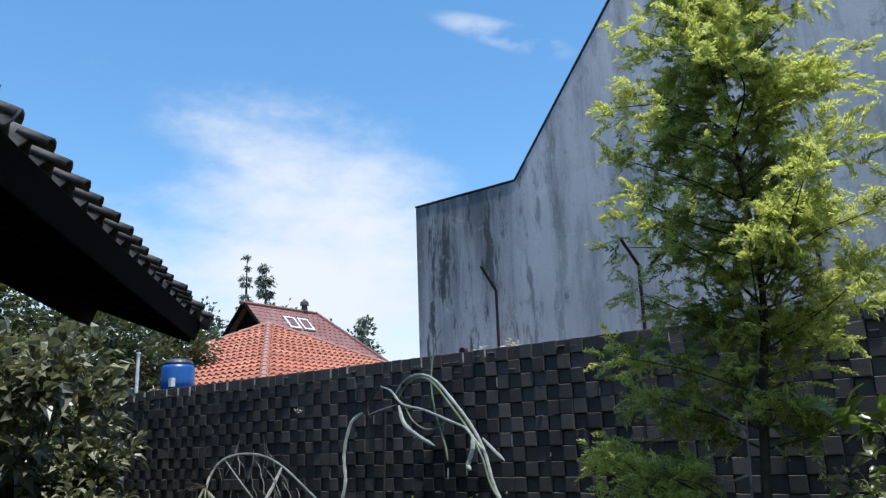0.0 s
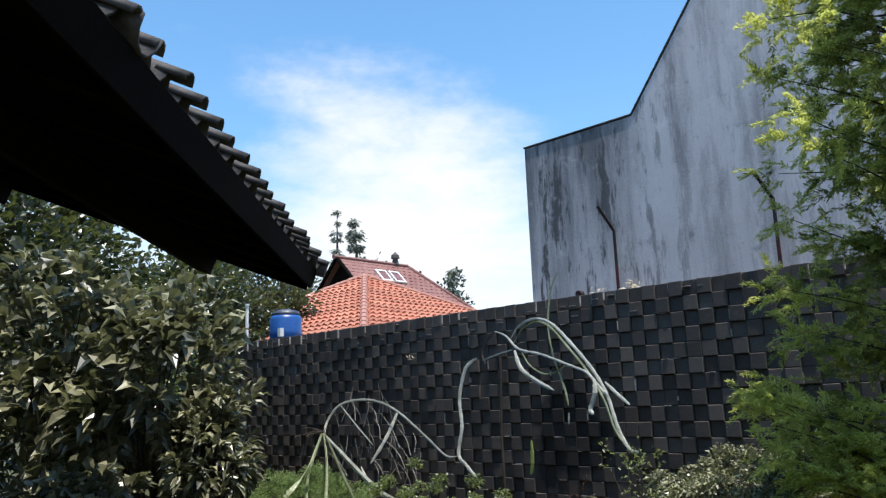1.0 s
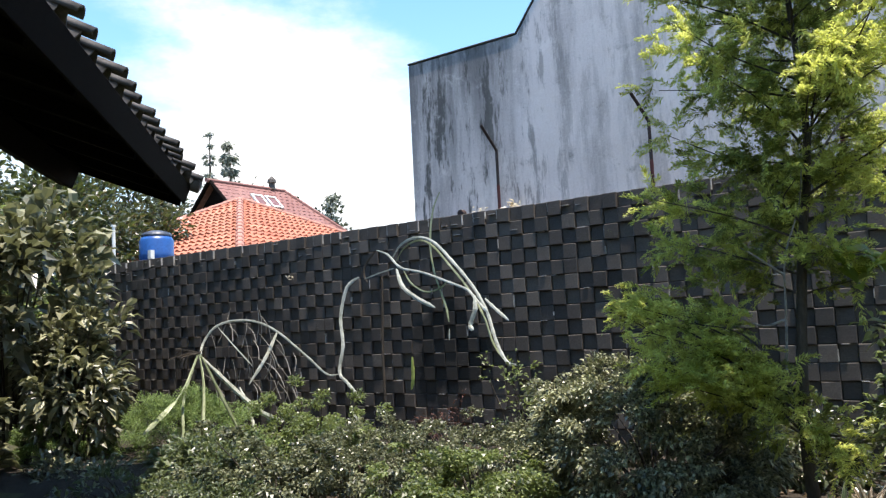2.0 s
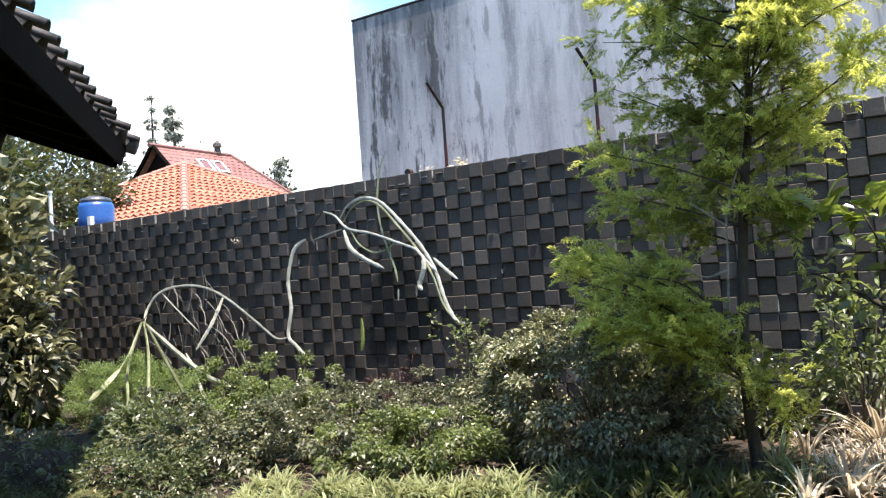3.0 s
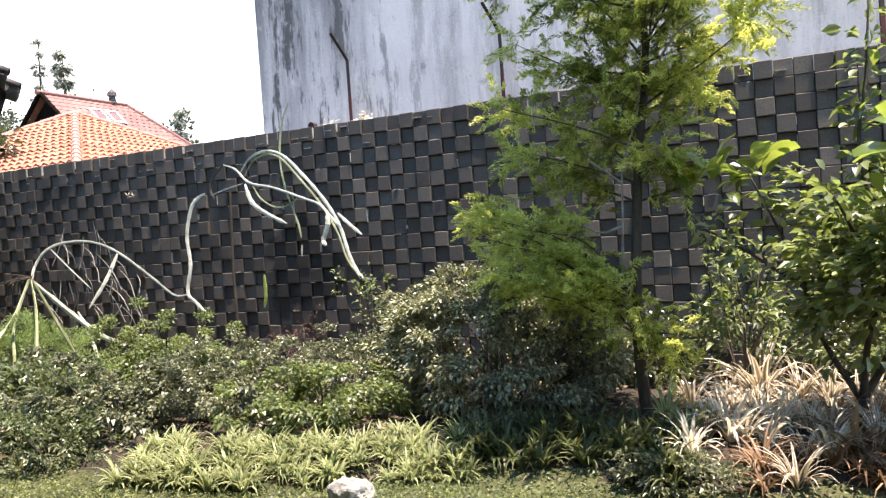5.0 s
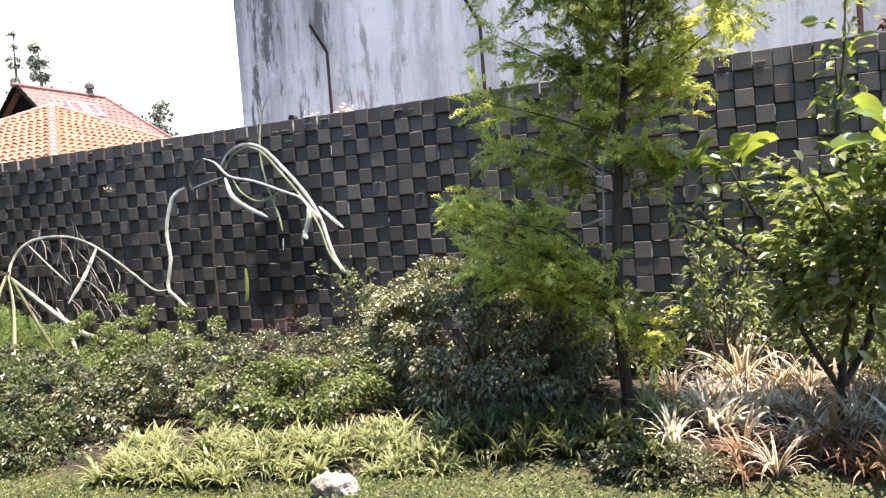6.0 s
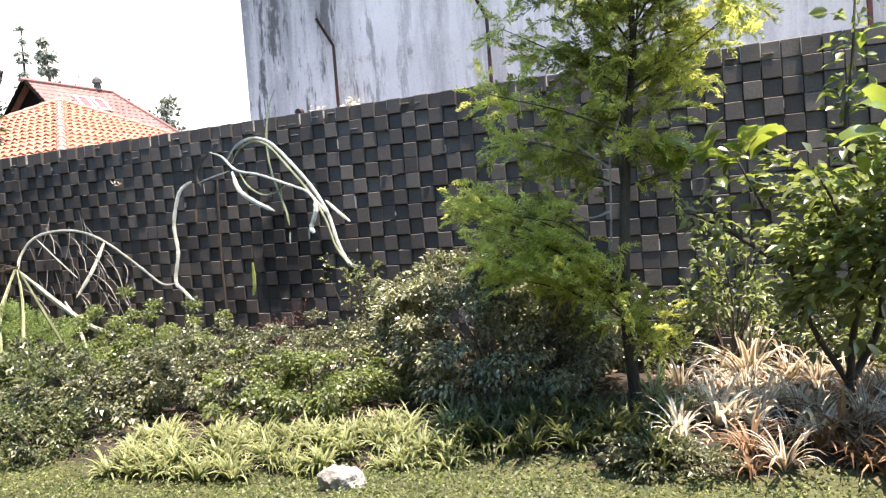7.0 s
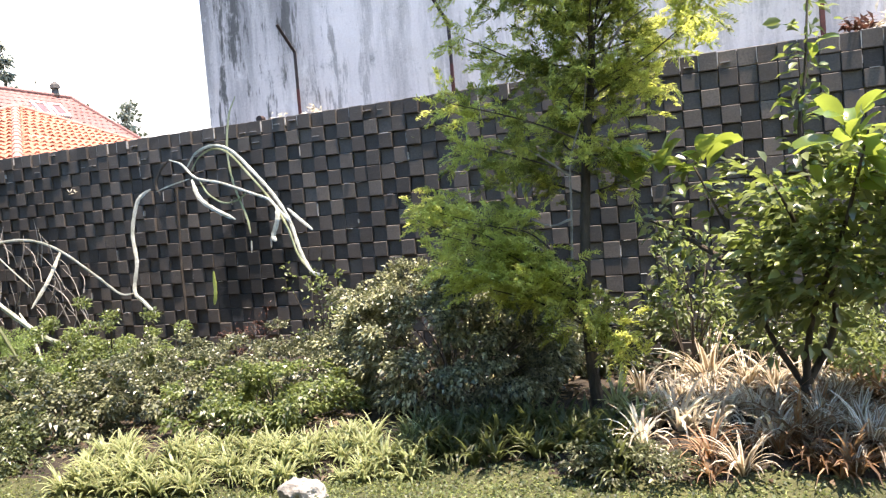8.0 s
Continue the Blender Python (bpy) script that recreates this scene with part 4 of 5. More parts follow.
def citrus_tree():
    ob = thing("citrus_tree", (0.13, 5.05, 0.10), "small citrus tree with large bright green leaves and forked trunk", "tree")
    r = np.random.default_rng(31)
    bm = bmesh.new()
    tube(bm, smooth_path([(0, 0, -0.04), (0.01, 0, 0.12), (0.0, 0, 0.22)], 4), [0.04, 0.038, 0.036, 0.035, 0.034, 0.034, 0.033, 0.033, 0.032], 8)
    part("trunk", bm, BARK, ob, smooth=True)
    tips = []
    stems = [[(0, 0, 0.2), (-0.18, -0.02, 0.55), (-0.3, -0.1, 1.0), (-0.5, -0.25, 1.5)], [(0, 0, 0.2), (0.17, 0.05, 0.55), (0.15, 0, 1.0), (0.05, -0.1, 1.55), (0.1, -0.05, 1.95), (0.14, -0.02, 2.4)],
             [(0, 0, 0.2), (0.05, -0.12, 0.6), (0.2, -0.5, 1.1), (0.3, -0.8, 1.55)], [(0.16, 0, 0.9), (0.5, 0, 1.3), (0.75, -0.2, 1.7)], [(-0.25, -0.05, 0.85), (-0.6, 0, 1.1), (-0.8, 0.1, 1.2)],
             [(0.12, 0, 0.7), (0.6, -0.2, 0.9), (1.0, -0.3, 1.1)], [(0.05, -0.05, 0.7), (0.0, -0.35, 1.1), (-0.1, -0.5, 1.35)]]
    for c in stems:
        path = smooth_path(c, 5)
        bm = bmesh.new()
        tube(bm, path, [0.022 - 0.017 * i / (len(path) - 1) for i in range(len(path))], 6)
        part("limb", bm, BARK, ob, smooth=True)
        tips += path[4:]
    p, w, _ = crown_points(3600, (0.22, -0.14, 1.08), (0.62, 0.52, 0.5), 33, 100, 0.17, 0.35, 0.3)
    extra = np.repeat(np.array([tuple(q) for q in tips]), 9, 0)
    off = unit(r.normal(size=extra.shape)) * r.uniform(0.03, 0.13, (len(extra), 1))
    p, w = np.concatenate([p, extra + off]), np.concatenate([w * (1, 1, 0.3), off * (1, 1, 0.6)])
    ln = 0.05 + 0.055 * r.random(len(p))
    v, f = leaves(p, w, ln, ln * 0.5, seed=5, droop=0.15)
    raw("crown", v, f, ORCHARD_LEAF, ob, "dark glossy inner leaves", smooth=True)

    def big_leaf(seed):
        """One broad blade with a folded midrib and a drooping tip."""
        q = np.random.default_rng(seed)
        bm = bmesh.new()
        rows = []
        for i in range(7):
            t = i / 6
            half = 0.26 * math.sqrt(max(0.004, 1 - ((t - 0.56) / 0.57) ** 2)) * min(1.0, 0.15 + 2.2 * t)
            z = 0.12 * math.sin(2.2 * t) - 0.22 * t * t + 0.01 * q.normal()
            rows.append([bm.verts.new((t, s * half, z + abs(s) * 0.22 * half)) for s in (-1, -0.5, 0, 0.5, 1)])
        for a, b in zip(rows, rows[1:]):
            for k in range(4):
                bm.faces.new((a[k], a[k + 1], b[k + 1], b[k]))
        return mesh_of("leaf", bm, CITRUS_LEAF, True)

    blades = [big_leaf(s) for s in (1, 2, 3)]
    # rosettes of large young leaves: place, way out, size, count
    rosettes = [((-0.86, -0.02, 1.5), 0.17, 8), ((-0.8, -0.2, 1.42), 0.14, 6), ((-0.7, -0.15, 1.5), 0.18, 10), ((-0.45, -0.25, 1.5), 0.18, 12), ((-0.55, -0.1, 1.36), 0.12, 5), ((0.24, -0.7, 1.56), 0.2, 13), ((0.34, -0.68, 1.42), 0.2, 12), ((0.42, -0.75, 1.28), 0.18, 10),
                ((0.56, -0.6, 1.36), 0.19, 8), ((0.1, -0.65, 1.3), 0.15, 7), ((0.75, -0.4, 1.2), 0.15, 8), ((0.14, -0.04, 2.05), 0.1, 5), ((0.15, -0.02, 2.38), 0.09, 7), ((0.06, -0.1, 1.75), 0.1, 6), ((0.9, -0.3, 1.0), 0.13, 7)]
    for (x, y, z), size, count in rosettes:
        for k in range(count):
            a = 2.4 * k + r.uniform(-0.4, 0.4)
            lift = r.uniform(-0.15, 1.15)
            s = size * r.uniform(0.7, 1.15)
            leaf = new("leaf", blades[k % 3])
            leaf.parent = ob
            leaf.matrix_local = Matrix.Translation((x + 0.03 * math.cos(a), y + 0.03 * math.sin(a), z + r.uniform(-0.06, 0.06))) @ Matrix.Rotation(a, 4, "Z") @ Matrix.Rotation(-lift, 4, "Y") @ Matrix.Rotation(r.uniform(-0.7, 0.7), 4, "X") @ Matrix.Scale(s, 4)
    return ob


citrus_tree()

# bushes along the bed: foot, crown centre above it, half sizes
shrub("clipped_bush", "dense rounded dark bush with tiny glossy leaves, many coloured pale as sunlit", "bush", (-2.13, 5.45, 0.08), (0, 0, 0.45), (0.84, 0.72, 0.55), 46000, (0.04, 0.5), SUNLIT_PALE_LEAF, 41, 360, 0.11, 0.8, 0.14, 26, full=False)
shrub("leafy_shrub", "loose shrub with small yellow-green leaves", "shrub", (-5.1, 5.1, 0.08), (0, 0, 0.32), (0.6, 0.5, 0.44), 12000, (0.045, 0.42), GREEN_LEAF, 42, 120, 0.13, 0.4, 0.4, 30, full=False)
shrub("leafy_shrub", "airy shrub with small greyish green leaves", "shrub", (-4.15, 4.85, 0.08), (0, 0, 0.22), (0.75, 0.6, 0.34), 13000, (0.042, 0.45), SMALL_LEAF, 43, 150, 0.12, 0.4, 0.4, 36, full=False)
shrub("leafy_shrub", "low shrub of pale green leaves in the bed", "shrub", (-3.15, 4.6, 0.08), (0, 0, 0.16), (0.6, 0.5, 0.33), 9000, (0.045, 0.5), GREEN_LEAF, 44, 110, 0.13, 0.4, 0.4, 28, full=False)
shrub("leafy_shrub", "dark low shrub with small glossy leaves", "shrub", (-4.7, 4.3, 0.05), (0, 0, 0.18), (0.6, 0.45, 0.34), 7000, (0.05, 0.5), SMALL_LEAF, 45, 90, 0.14, 0.4, 0.45, 30, full=False)
shrub("leafy_shrub", "low shaded shrub filling the back of the bed", "shrub", (-3.7, 5.7, 0.1), (0, 0, 0.18), (0.8, 0.45, 0.3), 8000, (0.045, 0.45), SMALL_LEAF, 69, 90, 0.16, 0.45, 0.35, 20, full=False)
shrub("juniper_bush", "soft mounded juniper bush with bright green needles", "bush", (-7.55, 5.58, 0.05), (0, 0, 0.02), (1.2, 0.6, 0.74), 60000, (0.04, 0.26), JUNIPER, 46, 300, 0.11, 0.78, 0.16, 16, full=False)
shrub("juniper_bush", "low round juniper bush with bright green needles", "bush", (-8.9, 4.75, 0.02), (0, 0, 0.2), (0.5, 0.4, 0.42), 22000, (0.04, 0.26), JUNIPER, 66, 120, 0.14, 0.75, 0.16, 12, full=False)
shrub("leafy_shrub", "straggly low shrub with pale leaves by the lawn", "shrub", (-4.85, 3.85, 0.0), (0, 0, 0.12), (0.6, 0.3, 0.3), 3800, (0.05, 0.45), BROAD_LEAF, 61, 60, 0.22, 0.4, 0.35, 20)
shrub("glossy_shrub", "sparse shrub with pale glossy leaves before the juniper", "shrub", (-5.6, 4.45, 0.04), (0, 0, 0.2), (0.42, 0.3, 0.34), 800, (0.08, 0.42), BROAD_LEAF, 63, 30, 0.26, 0.4, 0.35, 14)
shrub("glossy_shrub", "straggly low shrub with grey-green leaves under the eave", "shrub", (-7.7, 4.35, 0.0), (0, 0, 0.1), (0.75, 0.35, 0.24), 1100, (0.085, 0.42), SILVER_LEAF, 67, 50, 0.24, 0.4, 0.35, 18)
shrub("glossy_shrub", "straggly low shrub with pale leaves on the lawn edge", "shrub", (-6.2, 3.95, 0.0), (0, 0, 0.08), (0.6, 0.35, 0.24), 1000, (0.075, 0.42), BROAD_LEAF, 68, 44, 0.24, 0.4, 0.35, 18)
shrub("ground_cover", "low grey-leaved ground cover at the lawn edge", "ground cover", (-0.75, 4.25, 0.03), (0, 0, 0.04), (0.4, 0.2, 0.12), 2600, (0.035, 0.5), SMALL_LEAF, 57, 40, 0.25, 0.4, 0.3, 6)
shrub("leafy_shrub", "shaded leafy shrub at the foot of the wall", "shrub", (-1.7, 6.35, 0.1), (0, 0, 0.3), (0.8, 0.45, 0.36), 3000, (0.07, 0.45), DARK_LEAF, 59, 60, 0.25, 0.5, 0.3, 14)
shrub("leafy_shrub", "low leafy shrub against the wall", "shrub", (-0.2, 6.6, 0.1), (0, 0, 0.22), (0.9, 0.35, 0.28), 2600, (0.07, 0.45), DARK_LEAF, 60, 60, 0.25, 0.5, 0.3, 14)
shrub("red_shrub", "small reddish-leaved shrub at the foot of the wall", "shrub", (-4.75, 6.65, 0.1), (0, 0, 0.24), (0.5, 0.25, 0.26), 420, (0.045, 0.3), RED_LEAF, 47, 30, 0.3, 0.3, 0.4, 26, stem_r=0.004, bark=RUST)
shrub("thin_shrub", "thin upright shrub with sparse pale leaves", "shrub", (-3.55, 6.0, 0.1), (0, 0, 0.55), (0.24, 0.2, 0.5), 420, (0.05, 0.5), GREEN_LEAF, 48, 22, 0.3, 0.3, 0.3, 12)
shrub("thin_shrub", "thin upright shrub with pale drooping leaves", "shrub", (-0.55, 5.9, 0.1), (0, 0, 0.6), (0.3, 0.25, 0.45), 520, (0.08, 0.4), GREEN_LEAF, 49, 24, 0.3, 0.3, 0.3, 12)
shrub("leafy_shrub", "leafy shrub at the foot of the wall behind the citrus tree", "shrub", (0.95, 5.9, 0.1), (0, 0, 0.28), (0.8, 0.5, 0.36), 6000, (0.055, 0.45), GREEN_LEAF, 50, 80, 0.2, 0.5, 0.3, 14)
shrub("glossy_shrub", "tall shrub with long glossy grey-green leaves", "shrub", (-8.75, 5.0, 0.04), (0, 0, 0.95), (0.6, 0.5, 0.9), 1500, (0.17, 0.42), SILVER_LEAF, 51, 60, 0.22, 0.45, 0.25, 22, stem_r=0.012)
shrub("glossy_shrub", "large spreading shrub with broad glossy dark leaves", "shrub", (-10.2, 4.95, 0.0), (0, 0, 1.6), (1.6, 0.9, 1.6), 2300, (0.29, 0.46), SILVER_LEAF, 52, 110, 0.15, 0.5, 0.25, 30, stem_r=0.016)
shrub("glossy_shrub", "large leafy shrub beneath the tiled eave", "shrub", (-11.5, 4.3, 0.0), (0, 0, 1.9), (1.5, 1.0, 1.8), 2300, (0.29, 0.46), SILVER_LEAF, 53, 100, 0.15, 0.5, 0.2, 30, stem_r=0.016)
shrub("glossy_shrub", "tall shrub with sunlit yellow-green leaves beyond the terrace roof", "shrub", (-13.5, 6.2, 0.0), (0, 0, 2.2), (1.4, 0.7, 1.5), 6000, (0.15, 0.42), GREEN_LEAF, 54, 100, 0.2, 0.5, 0.25, 24, stem_r=0.016)
shrub("glossy_shrub", "tall dark shrub behind the garden wall", "shrub", (-17.0, 8.3, 0.0), (0, 0, 2.5), (1.6, 1.2, 1.8), 6000, (0.16, 0.42), DARK_LEAF, 55, 100, 0.2, 0.5, 0.25, 24, stem_r=0.016)
shrub("glossy_shrub", "leafy shrub in the shade beneath the eave", "shrub", (-8.9, 3.6, 0.0), (0, 0, 0.4), (0.8, 0.6, 0.42), 1300, (0.2, 0.5), SILVER_LEAF, 58, 80, 0.2, 0.5, 0.25, 18, stem_r=0.012)
shrub("glossy_shrub", "low dark shrub on the shaded lawn edge", "shrub", (-6.1, 4.75, 0.0), (0, 0, 0.2), (0.5, 0.4, 0.3), 1500, (0.11, 0.42), BROAD_LEAF, 56, 70, 0.2, 0.5, 0.25, 18)


for k, (x, y, hgt, rad) in enumerate(((-15.5, 3.4, 7.2, 2.3), (-18.5, 6.2, 8.0, 2.5), (-14.5, 0.8, 7.4, 2.4), (-19, 1.5, 8.4, 2.8), (-20.5, 10.5, 6.6, 2.4), (-24, 14.5, 7.0, 2.6))):
    p, way, tips = crown_points(10000, (0, 0, hgt * 0.53), (rad, rad, hgt * 0.46), 80 + k, 120, 0.2, 0.4)
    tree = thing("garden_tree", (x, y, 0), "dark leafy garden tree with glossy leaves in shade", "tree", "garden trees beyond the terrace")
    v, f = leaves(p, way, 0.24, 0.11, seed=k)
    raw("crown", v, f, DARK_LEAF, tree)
    bm = bmesh.new()
    tube(bm, [(0, 0, 0), (0.1, 0, hgt * 0.4), (0, 0, hgt * 0.8)], [0.12, 0.09, 0.03], 7)
    part("trunk", bm, BARK, tree)


def wall_weed(at, label, count, size, seed, material):
    ob = thing("weed", at, label, "weed")
    r = np.random.default_rng(seed)
    p = np.abs(r.normal(size=(count, 3))) * (0, 0, size * 0.25) + r.normal(size=(count, 3)) * (size * 0.4, size * 0.2, 0)
    p[:, 2] = np.abs(p[:, 2])
    v, f = leaves(p, r.normal(size=(count, 3)) * (1, 0.6, 0.4) + (0, -0.3, 0.8), size * 0.6, size * 0.14, seed=seed, full=False)
    raw("leaves", v, f, material, ob)
    return ob


wall_weed((-4.2, 7.27, 2.585), "dry straw weed growing on the wall top", 26, 0.16, 1, PALE_STRAP)
wall_weed((-4.6, 7.27, 2.585), "sparse dry weed on the wall top", 14, 0.12, 2, PALE_STRAP)
wall_weed((0.75, 7.27, 2.585), "reddish dry weed around the pole on the wall top", 60, 0.2, 3, RED_LEAF)
wall_weed((0.95, 7.26, 2.585), "pale dry weed on the wall top", 60, 0.2, 4, PALE_STRAP)
wall_weed((-7.42, 7.165, 2.05), "tiny pale weed rooted between wall blocks", 9, 0.13, 5, PALE_STRAP)
wall_weed((-3.05, 7.165, 2.2), "tiny weed rooted between wall blocks", 5, 0.06, 6, GREEN_LEAF)
bm = bmesh.new()
tube(bm, [(0, 0, 0), (0, -0.07, -0.005)], [0.04, 0.04], 12)
drain = tagged(part("drain_pipe", bm, RUST), "short dark drain stub in the plaster wall", "pipe")
drain.location = (-4.92, 7.405, 2.64)


# ---- climbing cactus ----
cactus = thing("climbing_cactus", (-5.9, 7.06, 0.1), "climbing cactus with pale arching strap stems on a dark post", "cactus")


def cactus_stem(pts, width, material):
    """A three-winged, wavy-edged stem along a few points."""
    path = smooth_path([Vector(p) - Vector((-5.9, 7.06, 0.1)) for p in pts], 6)
    bm = bmesh.new()
    rings = []
    last = len(path) - 1
    for i, p in enumerate(path):
        d = (path[min(i + 1, last)] - path[max(i - 1, 0)]).normalized()
        side = d.cross(Vector((-0.42, 0.9, 0.1))).normalized()
        up = side.cross(d)
        taper = min(1.0, 0.45 + i / max(1, last) * 3, 0.25 + (last - i) * 0.35)
        w = width * 0.27 * taper * (1 + 0.14 * math.sin(2.4 * i))
        rings.append([bm.verts.new(p + w * (c * side + s * up)) for c, s in ((1, 0.0), (0.22, 0.16), (0.1, 0.5), (-0.22, 0.16), (-1, 0.0), (0, -0.22))])
    for a, b in zip(rings, rings[1:]):
        for k in range(6):
            bm.faces.new((a[k], a[(k + 1) % 6], b[(k + 1) % 6], b[k]))
    bm.faces.new(rings[0][::-1])
    bm.faces.new(rings[-1])
    bmesh.ops.recalc_face_normals(bm, faces=bm.faces[:])
    part("stem", bm, material, cactus)


cactus_stem([(-4.93, 6.97, 2.84), (-5.02, 6.96, 2.66), (-5.07, 6.95, 2.36), (-5.04, 6.93, 2.05), (-4.96, 6.92, 1.8), (-4.88, 6.91, 1.61), (-4.84, 6.9, 1.43)], 0.04, CACTUS_GREEN)
cactus_stem([(-5.86, 6.98, 2.29), (-5.68, 6.96, 2.22), (-5.49, 6.94, 2.06), (-5.17, 6.92, 1.98), (-4.79, 6.9, 1.84), (-4.58, 6.88, 1.76), (-4.47, 6.86, 1.66), (-4.3, 6.84, 1.49)], 0.05, CACTUS_PALE)
cactus_stem([(-5.61, 6.96, 2.19), (-5.46, 6.94, 2.32), (-5.24, 6.93, 2.37), (-5.01, 6.91, 2.3), (-4.77, 6.9, 2.08), (-4.5, 6.88, 1.78), (-4.34, 6.87, 1.51), (-4.24, 6.85, 1.22), (-4.12, 6.84, 1.01), (-3.99, 6.82, 0.98)], 0.06, CACTUS_PALE)
cactus_stem([(-5.59, 6.99, 2.14), (-5.45, 6.97, 2.28), (-5.25, 6.96, 2.34), (-5.05, 6.94, 2.27), (-4.83, 6.92, 2.05), (-4.58, 6.91, 1.76), (-4.4, 6.89, 1.48), (-4.3, 6.88, 1.21), (-4.17, 6.86, 1.03)], 0.04, CACTUS_GREEN)
cactus_stem([(-5.55, 6.94, 2.05), (-5.45, 6.91, 1.85), (-5.25, 6.89, 1.71), (-4.98, 6.86, 1.59)], 0.085, CACTUS_PALE)
cactus_stem([(-5.44, 6.93, 2.02), (-5.33, 6.92, 1.87), (-5.14, 6.91, 1.77), (-4.94, 6.89, 1.79), (-4.82, 6.88, 1.86)], 0.035, CACTUS_GREEN)
cactus_stem([(-4.47, 6.85, 1.69), (-4.46, 6.83, 1.55), (-4.52, 6.82, 1.39), (-4.47, 6.8, 1.34)], 0.085, CACTUS_PALE)
cactus_stem([(-4.34, 6.84, 1.65), (-4.18, 6.81, 1.52), (-4.04, 6.78, 1.42)], 0.06, CACTUS_PALE)
cactus_stem([(-6.04, 6.95, 1.97), (-5.81, 6.94, 2.02), (-5.57, 6.93, 2.06)], 0.03, CACTUS_PALE)
cactus_stem([(-5.86, 6.98, 2.29), (-5.99, 6.97, 2.18), (-6.05, 6.96, 2.04), (-5.99, 6.95, 1.91)], 0.05, BARK)
cactus_stem([(-4.84, 6.9, 1.36), (-4.85, 6.9, 1.24)], 0.03, CACTUS_PALE)
cactus_stem([(-6.15, 6.98, 2.0), (-6.24, 6.97, 1.96), (-6.32, 6.94, 1.86), (-6.39, 6.91, 1.55), (-6.35, 6.89, 1.23), (-6.39, 6.86, 0.92), (-6.25, 6.83, 0.8), (-6.04, 6.8, 0.64)], 0.074, CACTUS_PALE)
cactus_stem([(-6.43, 6.9, 0.89), (-6.57, 6.83, 0.9), (-6.8, 6.75, 1.11), (-7.21, 6.67, 1.42), (-7.55, 6.6, 1.56), (-7.92, 6.53, 1.57), (-8.12, 6.45, 1.49), (-8.24, 6.38, 1.3), (-8.19, 6.3, 1.14)], 0.054, CACTUS_PALE)
cactus_stem([(-7.29, 6.75, 1.42), (-7.37, 6.62, 1.11), (-7.53, 6.5, 0.81)], 0.074, CACTUS_PALE)
cactus_stem([(-8.09, 6.5, 1.51), (-7.63, 6.4, 1.24), (-7.24, 6.3, 1.04)], 0.035, CACTUS_PALE)
cactus_stem([(-8.15, 6.28, 1.16), (-7.38, 6.15, 0.78), (-6.77, 6.03, 0.54), (-6.27, 5.9, 0.48)], 0.115, CACTUS_PALE)
cactus_stem([(-8.18, 6.28, 1.18), (-7.03, 5.45, 0.89), (-6.35, 4.9, 0.5), (-6.12, 4.6, 0.24)], 0.12, CACTUS_GREEN)
cactus_stem([(-8.15, 6.28, 1.18), (-6.67, 5.4, 0.78), (-5.88, 4.95, 0.54)], 0.1, CACTUS_GREEN)
cactus_stem([(-8.2, 6.28, 1.18), (-7.3, 5.4, 0.76), (-6.58, 4.85, 0.41), (-6.38, 4.55, 0.14), (-6.49, 4.45, 0.03)], 0.12, CACTUS_GREEN)
cactus_stem([(-8.22, 6.28, 1.18), (-7.69, 5.7, 0.85), (-7.4, 5.3, 0.67), (-7.45, 5.0, 0.42)], 0.1, CACTUS_GREEN)
cactus_stem([(-7.35, 6.2, 0.8), (-7.1, 6.1, 0.62), (-6.95, 6.05, 0.4), (-6.85, 6.0, 0.2)], 0.07, CACTUS_PALE)
cactus_stem([(-5.43, 7.0, 1.07), (-5.43, 7.0, 0.84), (-5.46, 7.0, 0.71)], 0.068, CACTUS_YELLOW)
cactus_stem([(-5.94, 6.6, 0.48), (-5.92, 6.6, 0.33), (-5.92, 6.6, 0.12)], 0.068, CACTUS_PALE)
bm = bmesh.new()
tube(bm, [(0, 0.02, 0), (-0.01, 0.01, 1.0), (0.02, 0.02, 1.9)], [0.018, 0.016, 0.014], 8)
part("support_post", bm, BARK, cactus, "dark timber support post")
twig_rng = random.Random(9)
for k in range(42):
    bm = bmesh.new()
    x0, z0 = twig_rng.uniform(-2.5, -0.9), twig_rng.uniform(0.35, 1.25)
    p0 = Vector((x0, twig_rng.uniform(-0.5, -0.2), z0))
    p1 = p0 + Vector((twig_rng.uniform(-0.4, 0.15), twig_rng.uniform(-0.1, 0.1), twig_rng.uniform(0.2, 0.5)))
    tube(bm, smooth_path([p0, p0.lerp(p1, 0.5) + Vector((0.04, 0, 0.02)), p1], 3), [0.006, 0.006, 0.005, 0.005, 0.004, 0.003, 0.002], 5)
    part("dead_twig", bm, TWIG, cactus, "dry grey twig")
for k in range(16):
    bm = bmesh.new()
    p0 = Vector((-2.3, -0.75, 1.1))
    side = twig_rng.uniform(-0.45, -0.05)
    p1 = p0 + Vector((side, twig_rng.uniform(-0.15, 0.15), twig_rng.uniform(-0.08, 0.1)))
    p2 = p1 + Vector((side * 0.3, 0, -twig_rng.uniform(0.1, 0.4)))
    tube(bm, smooth_path([p0, p1, p2], 4), [0.007, 0.007, 0.007, 0.006, 0.006, 0.005, 0.005, 0.004, 0.003], 4)
    part("dead_tuft", bm, BARK, cactus, "dark withered strands")


